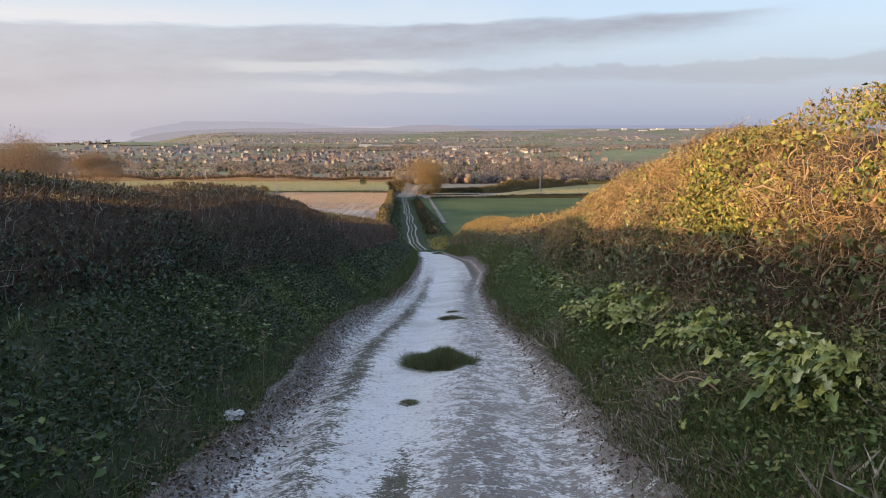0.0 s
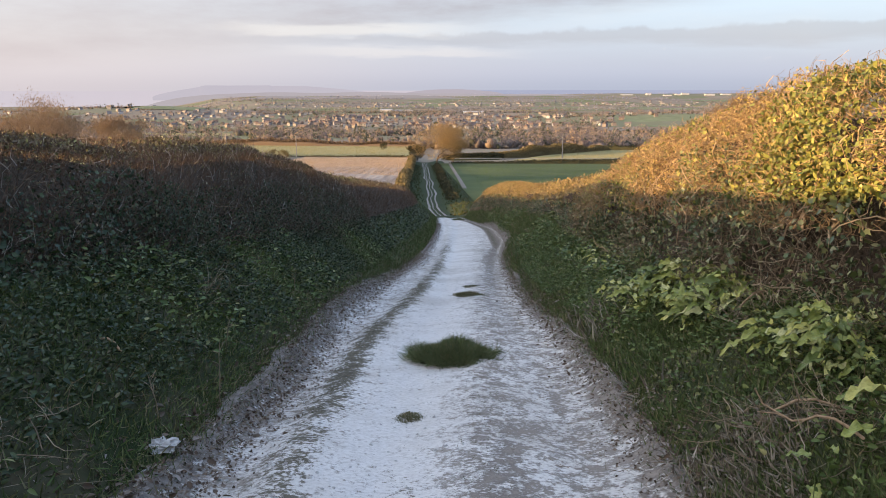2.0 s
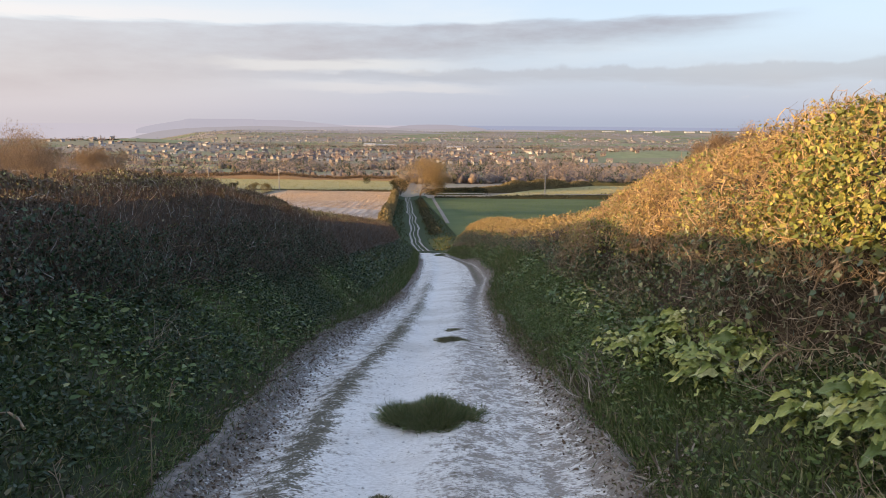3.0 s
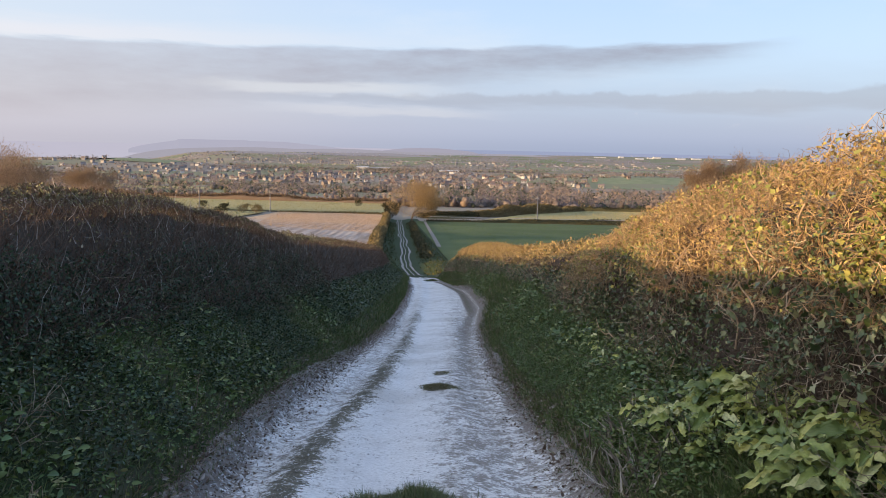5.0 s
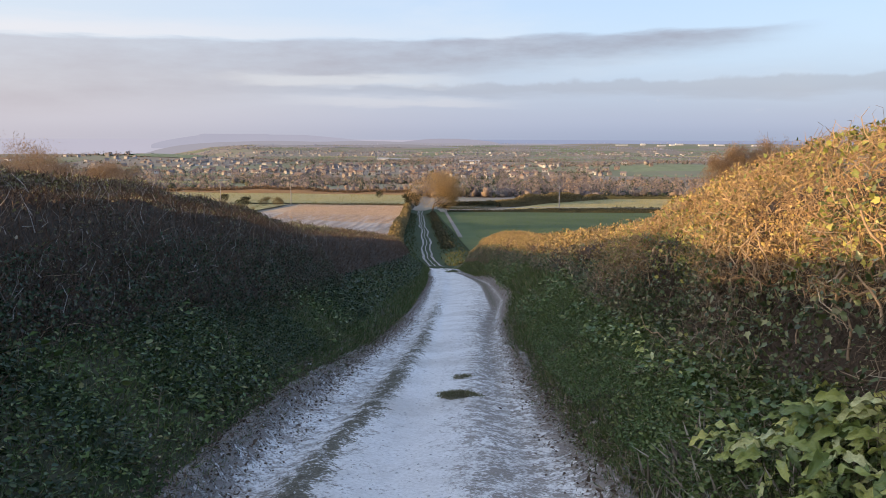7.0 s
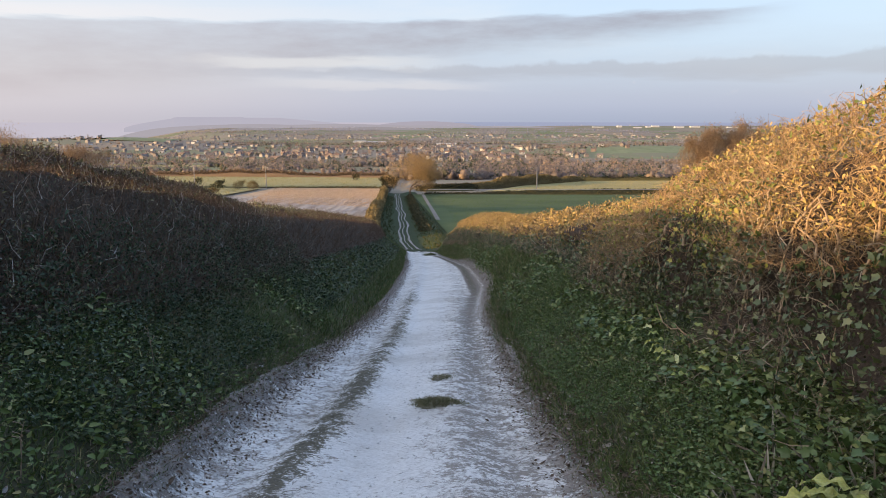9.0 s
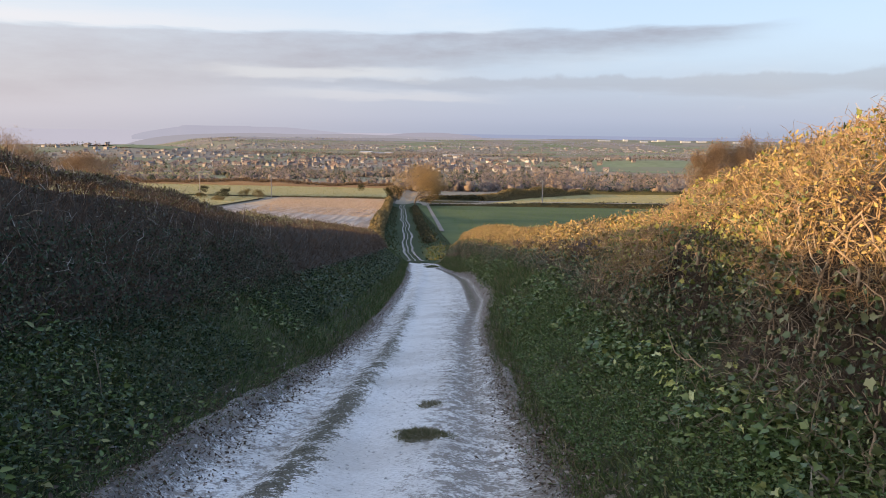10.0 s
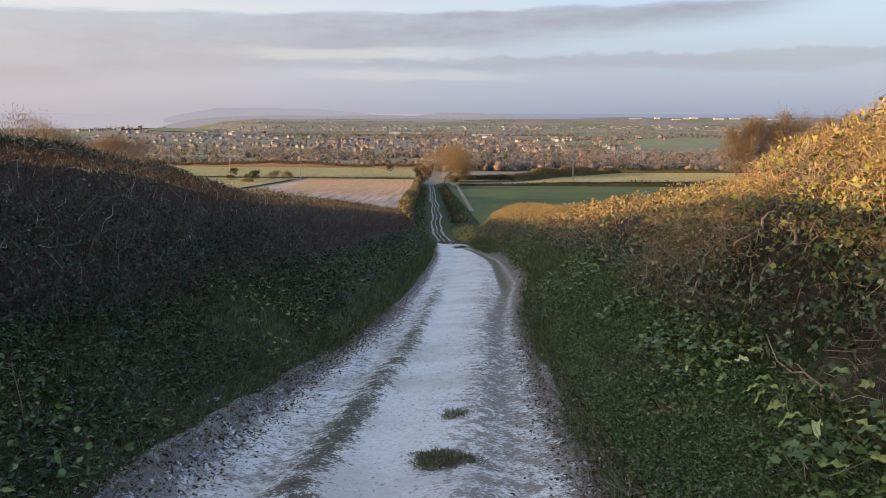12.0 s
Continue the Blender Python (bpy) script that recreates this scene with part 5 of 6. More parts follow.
PLAIN_FIELDS = [(345, 1290, 190, 270, M_MEADOW), (560, 1500, 160, 120, M_STUBBLE), (90, 1010, 120, 60, M_MEADOW), (-140, 980, 90, 50, M_STUBBLE), (760, 2150, 220, 160, M_MEADOW), (300, 2700, 200, 140, M_MEADOW), (-700, 1900, 150, 120, M_MEADOW), (-850, 2050, 120, 100, M_MEADOW), (-330, 900, 160, 70, M_STUBBLE), (-250, 760, 110, 60, M_MEADOW), (620, 2600, 260, 200, M_MEADOW), (900, 3000, 300, 220, M_STUBBLE), (420, 3300, 260, 160, M_MEADOW), (-380, 2700, 220, 130, M_STUBBLE), (-130, 3100, 260, 160, M_MEADOW), (180, 2350, 160, 110, M_STUBBLE), (1150, 3700, 320, 200, M_MEADOW), (640, 1950, 150, 120, M_STUBBLE), (-1250, 2700, 260, 180, M_MEADOW), (200, 760, 110, 50, M_MEADOW)]
for fx, fy, fw, fd, fm in PLAIN_FIELDS:
    k = rng.uniform(-0.2, 0.2)
    patch("plain_field", ((fx - fw * 0.5, fy - fd * 0.5), (fx + fw * 0.5, fy - fd * (0.5 - k)), (fx + fw * 0.55, fy + fd * 0.5), (fx - fw * 0.45, fy + fd * (0.5 - k))), 14, 14, 0.35, fm, "open field among the woods of the plain")


def off_fields(X, Y):
    keep = np.ones(len(X), bool)
    for fx, fy, fw, fd, _ in PLAIN_FIELDS:
        keep &= ~((np.abs(X - fx) < fw * 0.5) & (np.abs(Y - fy) < fd * 0.5))
    return X[keep], Y[keep]


def town_sites(n, cx, cy, sx, sy):
    X, Y = cx + rng.normal(size=n) * sx, cy + rng.normal(size=n) * sy
    row = np.round(Y / 45) * 45 + rng.normal(size=n) * 5
    return X, np.where(rng.random(n) < 0.7, row, Y)


def far_sites(n):
    X, Y = in_view(n, 1900, 3800, 0.55)
    k = fbm(X / 300, Y / 200, 91) > 0.3
    return X[k], Y[k]


def off_houses(X, Y):
    """Thins the trees that would stand in front of the houses."""
    keep = np.ones(len(X), bool)
    for hx, hy in zip(*HOUSES):
        near = (np.abs(X - hx) < 9) & (Y > hy - 0.022 * hy) & (Y < hy + 9)
        keep &= ~near
    return X[keep], Y[keep]


def in_view(n, y0, y1, spread=0.62, power=1.0):
    Y = y0 + (y1 - y0) * rng.random(n) ** power
    return rng.uniform(-spread, spread, n) * Y, Y


TOWNS = ((-90, 1250, 110, 130, 78), (60, 1450, 120, 160, 68), (-380, 1280, 120, 90, 76), (40, 1150, 60, 40, 24), (-240, 1600, 150, 120, 50))
VILLAGES = ((-690, 1700, 130, 90, 40), (520, 1750, 140, 60, 26), (-930, 2050, 120, 80, 26), (190, 1800, 120, 90, 30), (-450, 1800, 160, 90, 40))
TOWN_SITES = [town_sites(n, cx, cy, sx, sy) for cx, cy, sx, sy, n in TOWNS]
FAR_SITES = tuple(np.concatenate(q) for q in zip(far_sites(1500), *[town_sites(n, cx, cy, sx, sy) for cx, cy, sx, sy, n in VILLAGES]))
HOUSES = (np.concatenate([q[0] for q in TOWN_SITES] + [FAR_SITES[0]]), np.concatenate([q[1] for q in TOWN_SITES] + [FAR_SITES[1]]))


def woods(n, place, size, quads, leaf, label, material):
    """Many bare trees as one mass: each a trunk and a loose crown of small clumps."""
    X, Y = off_houses(*off_fields(*place(n)))
    n = len(X)
    Z = height(X, Y)
    H = size * rng.uniform(0.6, 1.25, n)
    tone = np.clip(0.52 + 0.34 * fbm(X / 60, Y / 60, 71) + rng.normal(size=n) * 0.2, 0, 1)
    dark = rng.random(n) < 0.14 + 0.14 * (fbm(X / 90, Y / 40, 72) > 0.5)
    tone[dark] = rng.uniform(0, 0.15, dark.sum())
    a, r, h = rng.uniform(0, 6.283, (n, quads)), rng.uniform(0.5, 1.25, (n, quads)), rng.random((n, quads)) ** 0.8
    wide = np.sin(np.clip(h * 0.8 + 0.2, 0, 1) * math.pi) * 0.62
    px = X[:, None] + r * np.cos(a) * H[:, None] * wide
    py = Y[:, None] + r * np.sin(a) * H[:, None] * wide
    pz = Z[:, None] + H[:, None] * (0.02 + 0.9 * h)
    P = np.stack([px, py, pz], -1).reshape(-1, 3)
    s = np.repeat(H / size, quads) * leaf * rng.uniform(0.6, 1.3, n * quads)
    D = rng.normal(size=P.shape) + np.array([0, 0, 0.6])
    out = np.stack([np.cos(a), np.sin(a), 1.4 * h - 0.2], -1).reshape(-1, 3) + rng.normal(size=P.shape) * 0.45
    V, F = scatter(SMALL_V, SMALL_F, P - D / np.linalg.norm(D, axis=1, keepdims=True) * s[:, None] * 0.5, frames_facing(D, out), np.stack([s * 1.1, s * 1.3, s], 1))
    # the close inner twigs of each crown, a lopsided faceted form
    ring = np.arange(6) * math.pi / 3
    cv = np.array([(0, 0, 0.0)] + [(0.34 * math.cos(q), 0.34 * math.sin(q), 0.22) for q in ring] + [(0.44 * math.cos(q + 0.5), 0.44 * math.sin(q + 0.5), 0.55) for q in ring] + [(0.26 * math.cos(q), 0.26 * math.sin(q), 0.83) for q in ring] + [(0, 0, 0.95)])
    cf = [(0, 2 + k if k < 5 else 1, 1 + k, 1 + k) for k in range(6)]
    for lo in (1, 7):
        cf += [(lo + k, lo + (k + 1) % 6, lo + 6 + (k + 1) % 6, lo + 6 + k) for k in range(6)]
    cf += [(13 + k, 13 + (k + 1) % 6, 19, 19) for k in range(6)]
    tri = np.array([t for q in cf for t in ((q[0], q[1], q[2]), (q[0], q[2], q[3])) if len(set(t)) == 3])
    if quads < 10:
        cv = np.array([(0, 0, 0), (0.45, 0, 0.5), (0, 0.45, 0.55), (-0.45, 0, 0.5), (0, -0.45, 0.6), (0, 0, 0.95)])
        tri = np.array([(0, 2, 1), (0, 3, 2), (0, 4, 3), (0, 1, 4), (5, 1, 2), (5, 2, 3), (5, 3, 4), (5, 4, 1)])
    k = len(cv)
    CV = (cv[None] * H[:, None, None] * np.stack([rng.uniform(0.45, 0.75, n), rng.uniform(0.45, 0.75, n), rng.uniform(0.35, 0.6, n)], 1)[:, None] * rng.uniform(0.6, 1.2, (n, k, 1)) + np.stack([X, Y, Z], 1)[:, None]).reshape(-1, 3)
    CF = (tri[None] + (np.arange(n) * k)[:, None, None]).reshape(-1, 3)
    tones = np.concatenate([np.repeat(np.repeat(tone, quads), len(SMALL_V)), np.repeat(tone, k)])
    V, F = merge([(V, F), (CV, CF)])
    ob = obj("woods", fast_mesh("woods", V, F, smooth=True, attrs={"tone": tones}), material)
    return tagged(ob, label, "woods", kind="stuff")


def strips(n, y0, y1, long, thick, gap, spread=0.62):
    """Trees standing in long thin woods and overgrown hedges that lie across the view."""
    X, Y = [], []
    for k in range(n):
        x0, yc = [float(v[0]) for v in in_view(1, y0, y1, spread)]
        L, T, a = long * rng.uniform(0.4, 1.5), thick * rng.uniform(0.3, 1.6), rng.normal() * 0.3
        m = max(4, int(L * max(T, gap) / gap**2))
        p, q = rng.uniform(-0.5, 0.5, m) * L, rng.normal(size=m) * T * 0.4
        X.append(x0 + p * math.cos(a) - q * math.sin(a))
        Y.append(yc + p * math.sin(a) + q * math.cos(a))
    return np.concatenate(X), np.concatenate(Y)


def wood_belt(n):
    X, Y = strips(n, 445, 1050, 120, 22, 8.0)
    k = (X > 0) | (Y > 490)
    return np.concatenate([X[k], rng.uniform(-25, 85, 170)]), np.concatenate([Y[k], rng.uniform(434, 480, 170)])


def plain_trees(n):
    return strips(n, 1000, 2400, 190, 24, 10.0)


def far_trees(n):
    return strips(n, 2300, 3600, 380, 40, 17.0, 0.6)


def farthest_trees(n):
    return strips(n, 3500, 4800, 700, 60, 26.0, 0.6)


def hedge_lines(n):
    X, Y = [], []
    for k in range(110):
        x0, y0 = [float(v[0]) for v in in_view(1, 900, 4200)]
        a = rng.normal() * 0.35 + (0 if rng.random() < 0.75 else 1.2)
        L = rng.uniform(120, 420)
        m = int(L / 9)
        t = np.linspace(-0.5, 0.5, m)
        X.append(x0 + np.cos(a) * L * t + rng.normal(size=m) * 2)
        Y.append(y0 + np.sin(a) * L * t + rng.normal(size=m) * 2)
    return np.concatenate(X), np.concatenate(Y)


# Haze is put into these two colours: paler and bluer with distance.
M_SKYLINE_WOODS = tone_mat("hazed_skyline_woods", [(0, (0.26, 0.27, 0.33)), (0.5, (0.32, 0.32, 0.40)), (1, (0.36, 0.36, 0.45))])
M_FAR_WOODS = tone_mat("hazed_winter_woods", [(0, (0.18, 0.20, 0.195)), (0.15, (0.24, 0.245, 0.25)), (0.4, (0.32, 0.315, 0.35)), (0.7, (0.38, 0.35, 0.37)), (1, (0.37, 0.365, 0.42))])
M_BELT_WOODS = tone_mat("woodland_belt", [(c, (1.22 * v[0], 1.15 * v[1], 1.06 * v[2])) for c, v in WOOD_TONES])
woods(64, wood_belt, 9.5, 42, 0.85, "belt of bare golden-brown winter woodland below the fields", M_BELT_WOODS)
woods(110, plain_trees, 9.0, 7, 1.75, "bare winter trees scattered among the houses", M_WOODS)
woods(75, far_trees, 9, 3, 2.6, "distant bare woods and tree lines, greyed for haze", M_FAR_WOODS)
woods(36, farthest_trees, 9, 3, 3.2, "woods near the skyline, painted pale blue-grey for haze", M_SKYLINE_WOODS)
woods(0, hedge_lines, 7, 6, 1.2, "hedgerow trees dividing the fields of the plain", M_WOODS)


# ---- houses of the plain ----
def wall_mat(name, stops):
    m = Mat(name, 0.85, 0.2)
    return m.done(m.mix(m.math("MULTIPLY", m.noise(0.6, 4), 0.25), m.ramp(m.rand(), stops), (0.3, 0.26, 0.22)))


M_WALL = wall_mat("house_walls", [(0, (0.22, 0.175, 0.155)), (0.3, (0.30, 0.275, 0.265)), (0.55, (0.23, 0.195, 0.18)), (0.75, (0.31, 0.30, 0.30)), (0.93, (0.52, 0.52, 0.53)), (1, (0.28, 0.26, 0.25))])
M_ROOF = wall_mat("house_roofs", [(0, (0.15, 0.10, 0.085)), (0.4, (0.11, 0.105, 0.11)), (0.7, (0.19, 0.12, 0.095)), (1, (0.15, 0.145, 0.16))])
M_PANE = simple_mat("window_glass", (0.03, 0.035, 0.04), (0.06, 0.065, 0.07), 1.0, 0.15, 0.0, 0.01, 0.6)


def box_arrays(x0, x1, y0, y1, z0, z1):
    V = np.array([(x, y, z) for z in (z0, z1) for y in (y0, y1) for x in (x0, x1)], float)
    F = np.array([(0, 2, 3, 1), (4, 5, 7, 6), (0, 1, 5, 4), (2, 6, 7, 3), (0, 4, 6, 2), (1, 3, 7, 5)])
    return V, F


def gable_roof(w, d, z, rise, over=0.4):
    x, y = w / 2 + over, d / 2 + over
    V = np.array([(-x, -y, z - 0.1), (x, -y, z - 0.1), (x, y, z - 0.1), (-x, y, z - 0.1), (-x, 0, z + rise), (x, 0, z + rise)], float)
    F = [(0, 1, 5, 4), (2, 3, 4, 5), (0, 4, 3, 3), (1, 2, 5, 5), (0, 3, 2, 1)]
    bm = bmesh.new()
    vs = [bm.verts.new(v) for v in V]
    for f in F:
        bm.faces.new([vs[i] for i in dict.fromkeys(f)])
    return bm


def house_model(w, d, h, rise):
    base = new("house")
    tagged(base, "small pitched-roof house among winter trees", "house", group="houses of the town")
    part("wall", fast_mesh("wall", *box_arrays(-w / 2, w / 2, -d / 2, d / 2, -1.5, h)), M_WALL, base)
    part("roof", gable_roof(w, d, h, rise), M_ROOF, base)
    part("chimney", fast_mesh("chimney", *box_arrays(w * 0.3, w * 0.3 + 0.8, -0.4, 0.4, h, h + rise + 0.9)), M_ROOF, base)
    for k in (-0.28, 0.28):
        part("window", fast_mesh("window", *box_arrays(w * k - 0.7, w * k + 0.7, -d / 2 - 0.05, -d / 2 + 0.05, h * 0.55, h * 0.55 + 1.3)), M_PANE, base)
    return base


MODELS = [house_model(7, 5.5, 4.2, 2.3), house_model(9, 5.5, 4.3, 2.2), house_model(6, 6, 4.2, 2.4)]


first = {}
for sites in TOWN_SITES:
    for x, y in zip(*sites):
        k = int(rng.integers(3))
        m = pose(float(x), float(y), height1(float(x), float(y)), 0, 0, float(rng.normal() * 25 + (90 if rng.random() < 0.3 else 0)))
        if k not in first:
            first[k] = True
            MODELS[k].matrix_basis = m
        else:
            copy_thing(MODELS[k], m)


def far_town(X, Y):
    m = len(X)
    bv, bf = box_arrays(-0.5, 0.5, -0.5, 0.5, -0.3, 1)
    a = rng.normal(size=m) * 0.5
    R = np.zeros((m, 3, 3))
    R[:, 0, 0], R[:, 0, 1], R[:, 1, 0], R[:, 1, 1], R[:, 2, 2] = np.cos(a), -np.sin(a), np.sin(a), np.cos(a), 1
    P = np.stack([X, Y, height(X, Y)], 1)
    S = np.stack([rng.uniform(6, 11, m), rng.uniform(5, 7, m), rng.uniform(3.2, 4.5, m)], 1)
    V, F = scatter(bv, bf, P, R, S)
    tagged(obj("far_houses", fast_mesh("far_houses", V, F), M_FAR_WALL), "tiny pale houses of the distant town", "houses", kind="stuff")
    rv = np.array([(-0.55, -0.58, 1), (0.55, -0.58, 1), (0.55, 0.58, 1), (-0.55, 0.58, 1), (-0.55, 0, 1.5), (0.55, 0, 1.5)], float)
    rf = np.array([(0, 1, 5), (0, 5, 4), (2, 3, 4), (2, 4, 5), (0, 4, 3), (1, 2, 5)])
    V, F = scatter(rv, rf, P, R, S)
    tagged(obj("far_roofs", fast_mesh("far_roofs", V, F), M_FAR_ROOF), "tiny dark and red roofs of the distant town", "roofs", kind="stuff")


M_FAR_WALL = leaf_mat("far_walls", [(0, (0.25, 0.23, 0.225)), (0.5, (0.32, 0.305, 0.305)), (0.85, (0.38, 0.37, 0.38)), (1, (0.58, 0.58, 0.60))], 0.85, 0.2)
M_FAR_ROOF = leaf_mat("far_roofs", [(0, (0.20, 0.15, 0.135)), (0.5, (0.17, 0.17, 0.18)), (1, (0.25, 0.18, 0.15))], 0.85, 0.2)
far_town(*FAR_SITES)

M_WHITE = simple_mat("white_cladding", (0.46, 0.46, 0.47), (0.56, 0.56, 0.57), 0.1, 0.6, 0.1, 0.02)


def warehouse(x, y, w, d, h, label):
    base = new("warehouse")
    base.location = (x, y, height1(x, y))
    tagged(base, label, "warehouse")
    part("wall", fast_mesh("wall", *box_arrays(-w / 2, w / 2, -d / 2, d / 2, -4, h)), M_WHITE, base)
    part("roof", gable_roof(w, d, h, h * 0.3), M_WHITE, base)


warehouse(-222, 2300, 34, 30, 7, "long white industrial building in the town")
warehouse(-175, 2320, 56, 30, 5, "long white industrial building in the town")
warehouse(22, 2010, 50, 14, 4, "row of pale buildings climbing a street")
for k in range(8):
    warehouse(860 + 100 * k + float(rng.normal() * 40), 4450 + float(rng.normal() * 60), float(rng.uniform(14, 70)), 30, float(rng.uniform(4, 8)), "white sheds on the far plain near the sea")


# ---- telegraph poles ----
M_POLE = simple_mat("weathered_pole", (0.30, 0.27, 0.24), (0.42, 0.38, 0.34), 3.0, 0.9, 0.4, 0.02)


def telegraph_pole(x, y, tall):
    base = new("telegraph_pole")
    base.location = (x, y, height1(x, y))
    tagged(base, "weathered wooden telegraph pole in a field", "pole", group="telegraph poles")
    part("pole", fast_mesh("pole", *tube([(0, 0, -0.5), (0.03, 0, tall / 2), (0, 0, tall)], (0.21, 0.19, 0.16), 8)), M_POLE, base)
    part("crossarm", fast_mesh("crossarm", *box_arrays(-0.9, 0.9, -0.06, 0.06, tall - 0.7, tall - 0.55)), M_POLE, base)
    for k in (-0.75, -0.3, 0.3, 0.75):
        part("insulator", fast_mesh("insulator", *tube([(k, 0, tall - 0.55), (k, 0, tall - 0.42), (k, 0, tall - 0.36)], (0.04, 0.06, 0.03), 6)), M_WHITE, base)


telegraph_pole(33.9, 279.5, 9)
telegraph_pole(-64, 306, 9)
telegraph_pole(-98, 330, 9)

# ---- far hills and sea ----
# Haze is painted as an even glow on a nearly black base.
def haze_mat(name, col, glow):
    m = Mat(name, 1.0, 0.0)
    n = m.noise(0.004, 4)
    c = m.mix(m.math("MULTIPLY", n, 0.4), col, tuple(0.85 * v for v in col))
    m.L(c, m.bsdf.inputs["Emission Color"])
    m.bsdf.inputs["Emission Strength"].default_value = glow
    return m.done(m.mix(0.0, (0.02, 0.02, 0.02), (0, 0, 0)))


def ridge(name, az0, az1, dist, crest, foot, material, label, seed, rough=1.0):
    """A far skyline: crest(s) gives its height above the foot for s from 0 to 1."""
    s = np.linspace(0, 1, 160)
    az = az0 + (az1 - az0) * s
    top = crest(s) + rough * 1.2 * fbm(s * 40, s * 0, seed)
    x, y = np.tan(az) * dist, np.full_like(s, dist)
    V = np.stack([np.stack([x, y, np.full_like(s, foot)], 1), np.stack([x, y, top], 1), np.stack([x, y + 45, top - 4], 1)], 0).reshape(-1, 3)
    ob = obj(name, fast_mesh(name, V, grid_faces(3, 160), True), material)
    return tagged(ob, label, "hills", kind="structure")


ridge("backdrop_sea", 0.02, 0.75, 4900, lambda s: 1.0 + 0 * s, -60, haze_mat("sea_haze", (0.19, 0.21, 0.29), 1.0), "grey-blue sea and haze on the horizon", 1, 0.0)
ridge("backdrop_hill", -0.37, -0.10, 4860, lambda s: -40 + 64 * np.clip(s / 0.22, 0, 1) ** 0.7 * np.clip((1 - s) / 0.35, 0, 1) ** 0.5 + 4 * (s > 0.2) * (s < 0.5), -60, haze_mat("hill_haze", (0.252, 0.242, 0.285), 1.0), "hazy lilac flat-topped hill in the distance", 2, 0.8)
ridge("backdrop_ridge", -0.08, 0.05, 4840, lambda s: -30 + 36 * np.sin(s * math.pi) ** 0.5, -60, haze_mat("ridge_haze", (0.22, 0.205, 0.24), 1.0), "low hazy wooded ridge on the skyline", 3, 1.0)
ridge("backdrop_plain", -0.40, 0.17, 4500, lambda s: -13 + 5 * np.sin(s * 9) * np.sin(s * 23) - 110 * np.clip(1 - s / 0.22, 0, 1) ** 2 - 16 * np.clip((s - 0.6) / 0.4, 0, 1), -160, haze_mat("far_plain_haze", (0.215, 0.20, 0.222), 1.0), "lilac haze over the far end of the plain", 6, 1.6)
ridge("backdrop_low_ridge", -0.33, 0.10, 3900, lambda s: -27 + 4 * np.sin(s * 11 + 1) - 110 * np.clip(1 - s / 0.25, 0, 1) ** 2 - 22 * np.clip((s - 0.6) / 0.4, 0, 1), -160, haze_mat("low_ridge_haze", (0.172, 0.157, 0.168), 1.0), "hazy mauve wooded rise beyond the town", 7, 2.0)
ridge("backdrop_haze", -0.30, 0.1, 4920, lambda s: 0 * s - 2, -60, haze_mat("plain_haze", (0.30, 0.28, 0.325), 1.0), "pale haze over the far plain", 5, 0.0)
# Glowing sheet in the low sky's colour, added for haze on the left.
ridge("backdrop_left", -0.75, -0.28, 4910, lambda s: -6 + 0 * s, -180, haze_mat("left_haze", (0.305, 0.285, 0.325), 1.0), "pale painted haze closing off the far left", 4, 1.0)


# ---- dead stems and straw on the verges ----
def dry_stem(u, y, tall, lean):
    x = u + float(track_x(y))
    pts = [(0, 0, -0.03), (lean * 0.3, 0.01, tall * 0.4), (lean * 0.6, -0.01, tall * 0.75), (lean, 0, tall)]
    base = new("dry_stem")
    base.location = (x, y, height1(x, y))
    tagged(base, "thin dead plant stem standing in the verge", "stem", group="dead stems")
    part("stalk", fast_mesh("stalk", *tube(pts, (0.005, 0.004, 0.003, 0.002), 5), smooth=True), M_DRY, base)
    for k in range(5):
        z = tall * (0.6 + 0.08 * k)
        a = rng.uniform(0, 6.283)
        q = np.array([lean * z / tall, 0, z])
        e = q + np.array([math.cos(a), math.sin(a), 0.8]) * 0.05
        part("side_shoot", fast_mesh("side_shoot", *tube([q, (q + e) / 2 + 0.004, e], (0.002, 0.002, 0.004), 4)), M_DRY, base)


for su, sy, sh, sl in ((-1.72, 7.3, 0.5, 0.03), (-1.85, 6.5, 0.3, -0.05), (-2.0, 8.4, 0.28, 0.06), (-2.1, 11.6, 0.35, 0.05), (-2.3, 14.2, 0.4, -0.04), (2.3, 12.4, 0.5, 0.05), (2.45, 9.3, 0.6, -0.08), (2.4, 6.9, 0.55, 0.1)):
    dry_stem(su, sy, sh, sl)


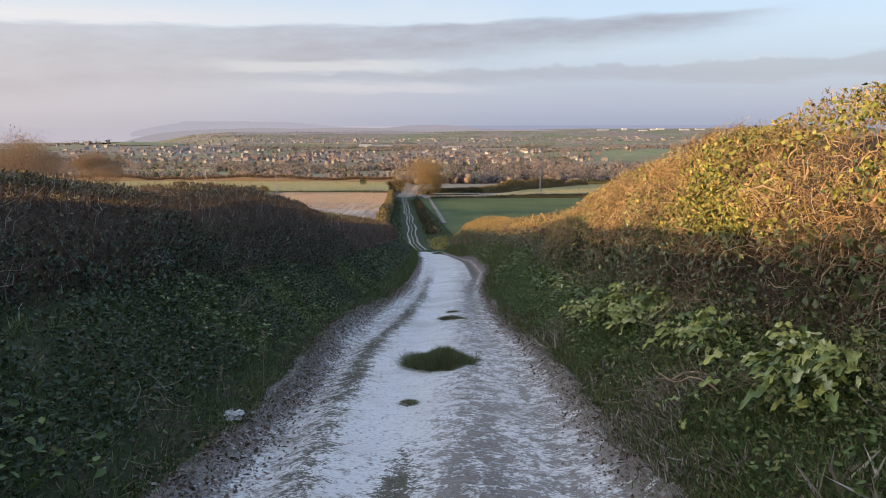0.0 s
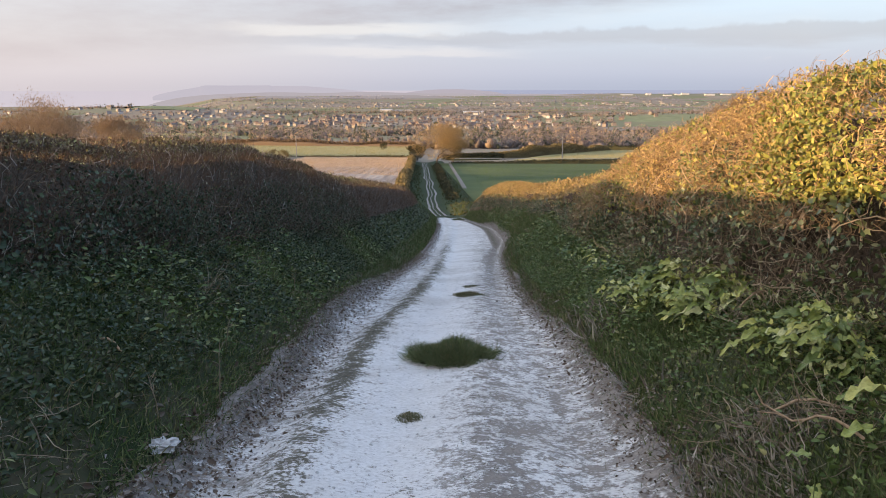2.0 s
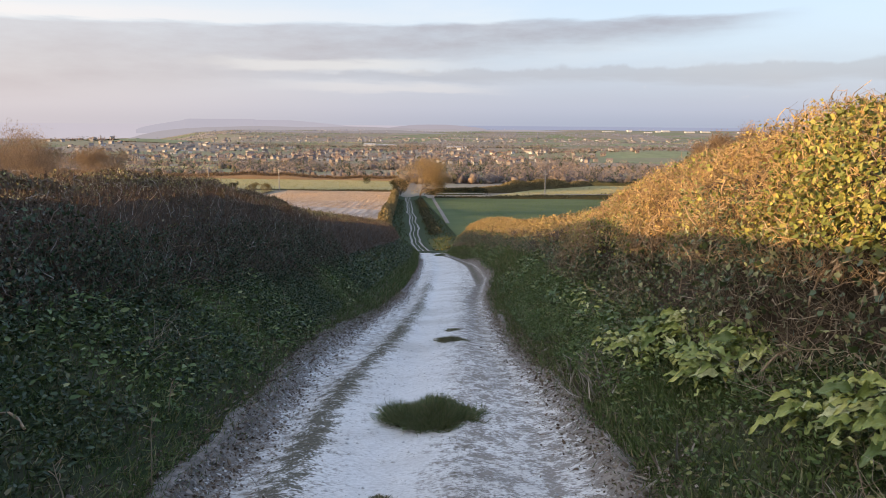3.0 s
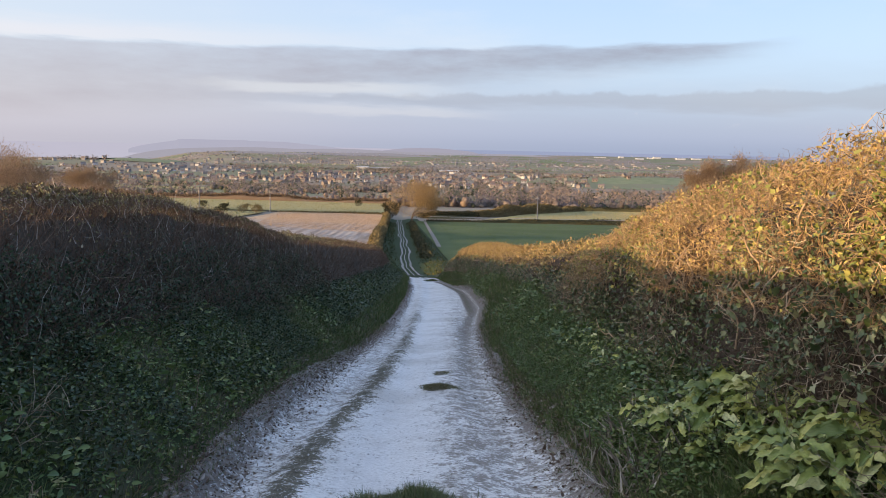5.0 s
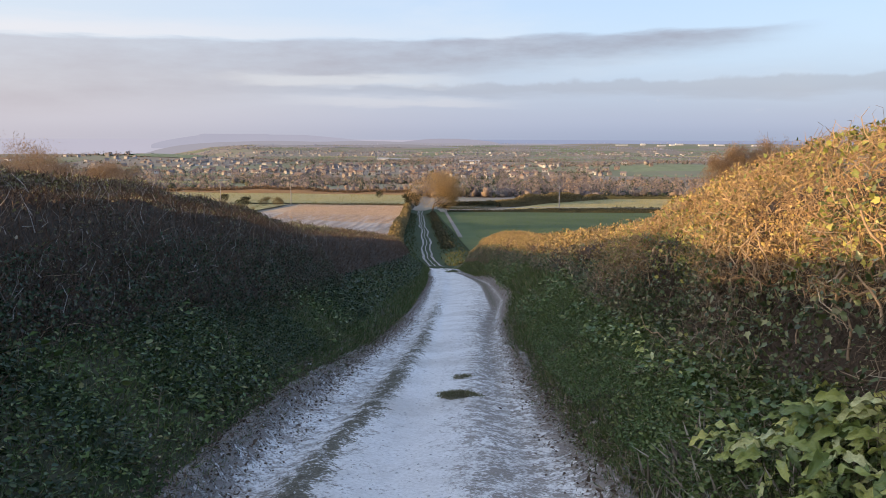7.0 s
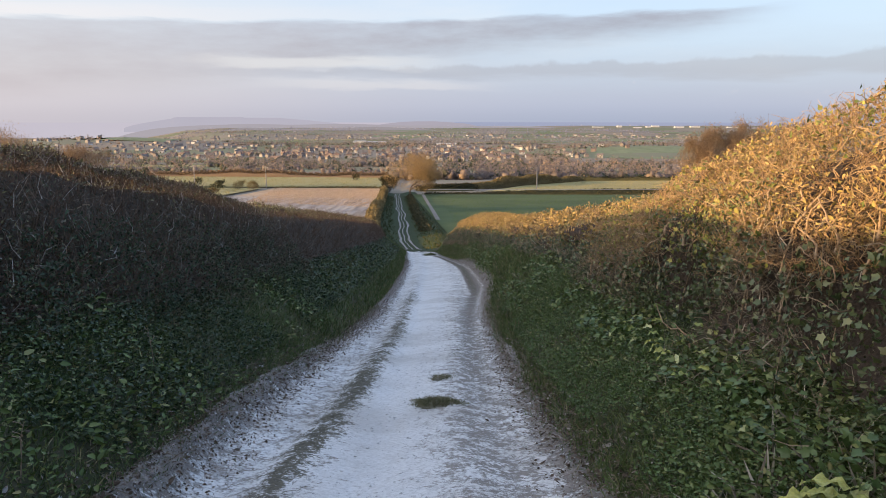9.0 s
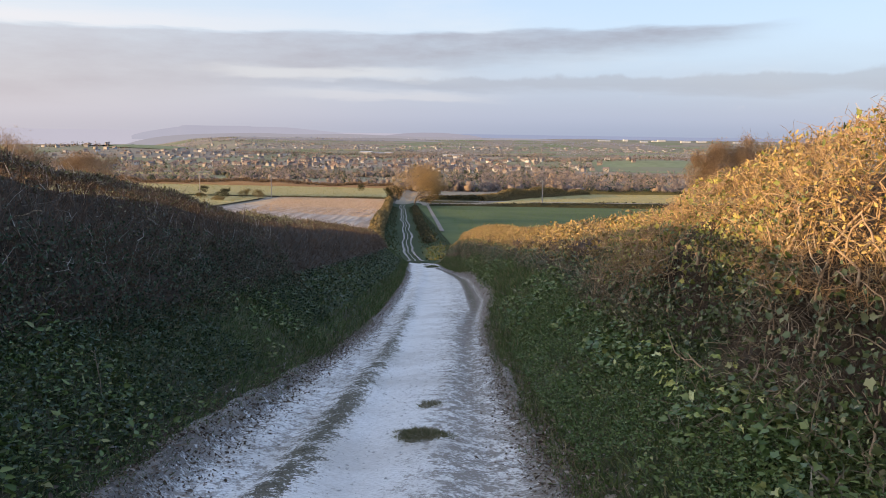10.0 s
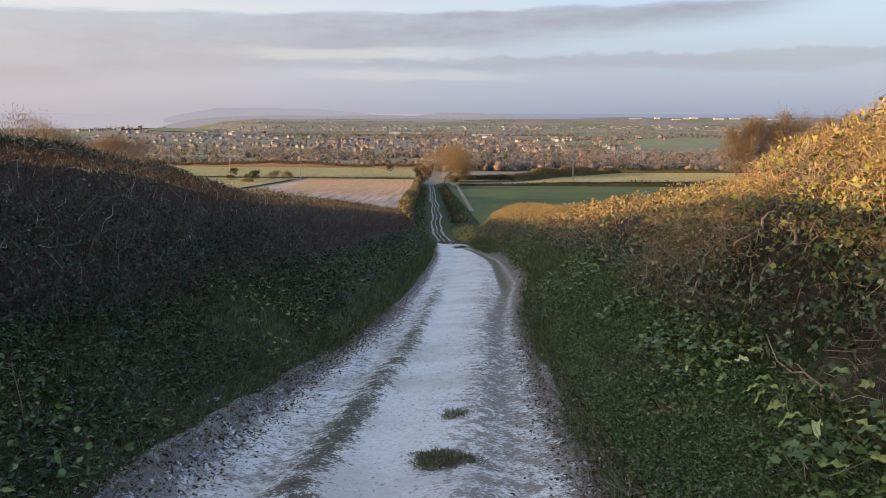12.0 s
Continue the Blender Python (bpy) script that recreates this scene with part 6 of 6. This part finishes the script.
def straw_clump(u, y, n, spread, tall):
    x = u + float(track_x(y))
    base = new("straw_clump")
    base.location = (x, y, height1(x, y))
    tagged(base, "tangle of pale dead grass and bramble stems", "dry grass", group="straw clumps")
    P = rng.normal(size=(n, 3)) * np.array([spread, spread * 1.4, 0.02]) + np.array([0, 0, 0.03])
    D = rng.normal(size=(n, 3)) * np.array([1, 1, 0.35]) + np.array([-0.3, -0.2, 0.35])
    tv, tf = CURLY[2]
    s = rng.uniform(0.4, 1.0, n) * tall
    part("straw", fast_mesh("straw", *scatter(tv, tf, P, frames_along(D), np.stack([np.full(n, 0.16), s, np.full(n, 0.16)], 1))), M_DRY, base)["kind"] = "stuff"


for cu, cy_, cn in ((1.95, 5.5, 90), (2.15, 5.0, 70), (1.7, 5.9, 50), (2.3, 7.7, 60), (2.35, 11.3, 60), (2.2, 13.4, 50), (-2.1, 5.4, 40), (-2.5, 9.2, 40)):
    straw_clump(cu, cy_, cn, 0.16, 0.34)


def fallen_branch(u, y, length, turn, rise):
    """A bleached broken branch with two side shoots, caught in the bank's growth."""
    x = u + float(track_x(y))
    base = new("fallen_branch")
    base.location = (x, y, height1(x, y) + 0.10)
    tagged(base, "bleached broken branch lying across the bank", "branch", group="fallen branches")
    way = np.array([math.cos(turn), math.sin(turn), rise])
    pts = [way * length * t + np.array([0, 0, 0.05 * math.sin(t * 7)]) + rng.normal(size=3) * 0.008 for t in np.linspace(0, 1, 9)]
    part("limb", fast_mesh("limb", *tube(pts, np.linspace(0.009, 0.004, 9)), smooth=True), M_BARK, base)
    for k in (3, 5):
        q = np.array(pts[k])
        e = q + (way + rng.normal(size=3) * 0.6) * length * 0.28
        part("shoot", fast_mesh("shoot", *tube([q, (q + e) / 2 + 0.01, e], (0.005, 0.004, 0.002), 5), smooth=True), M_BARK, base)


for bu, by, bl, bt, br in ((1.75, 5.9, 0.75, -0.6, 0.25), (1.85, 5.2, 0.5, 2.4, 0.1), (2.25, 8.0, 0.6, 0.5, 0.5), (2.3, 11.8, 0.6, 1.0, 0.5), (2.35, 14.2, 0.5, 2.0, 0.5), (-2.2, 6.8, 0.5, 2.6, 0.2)):
    fallen_branch(bu, by, bl, bt, br)
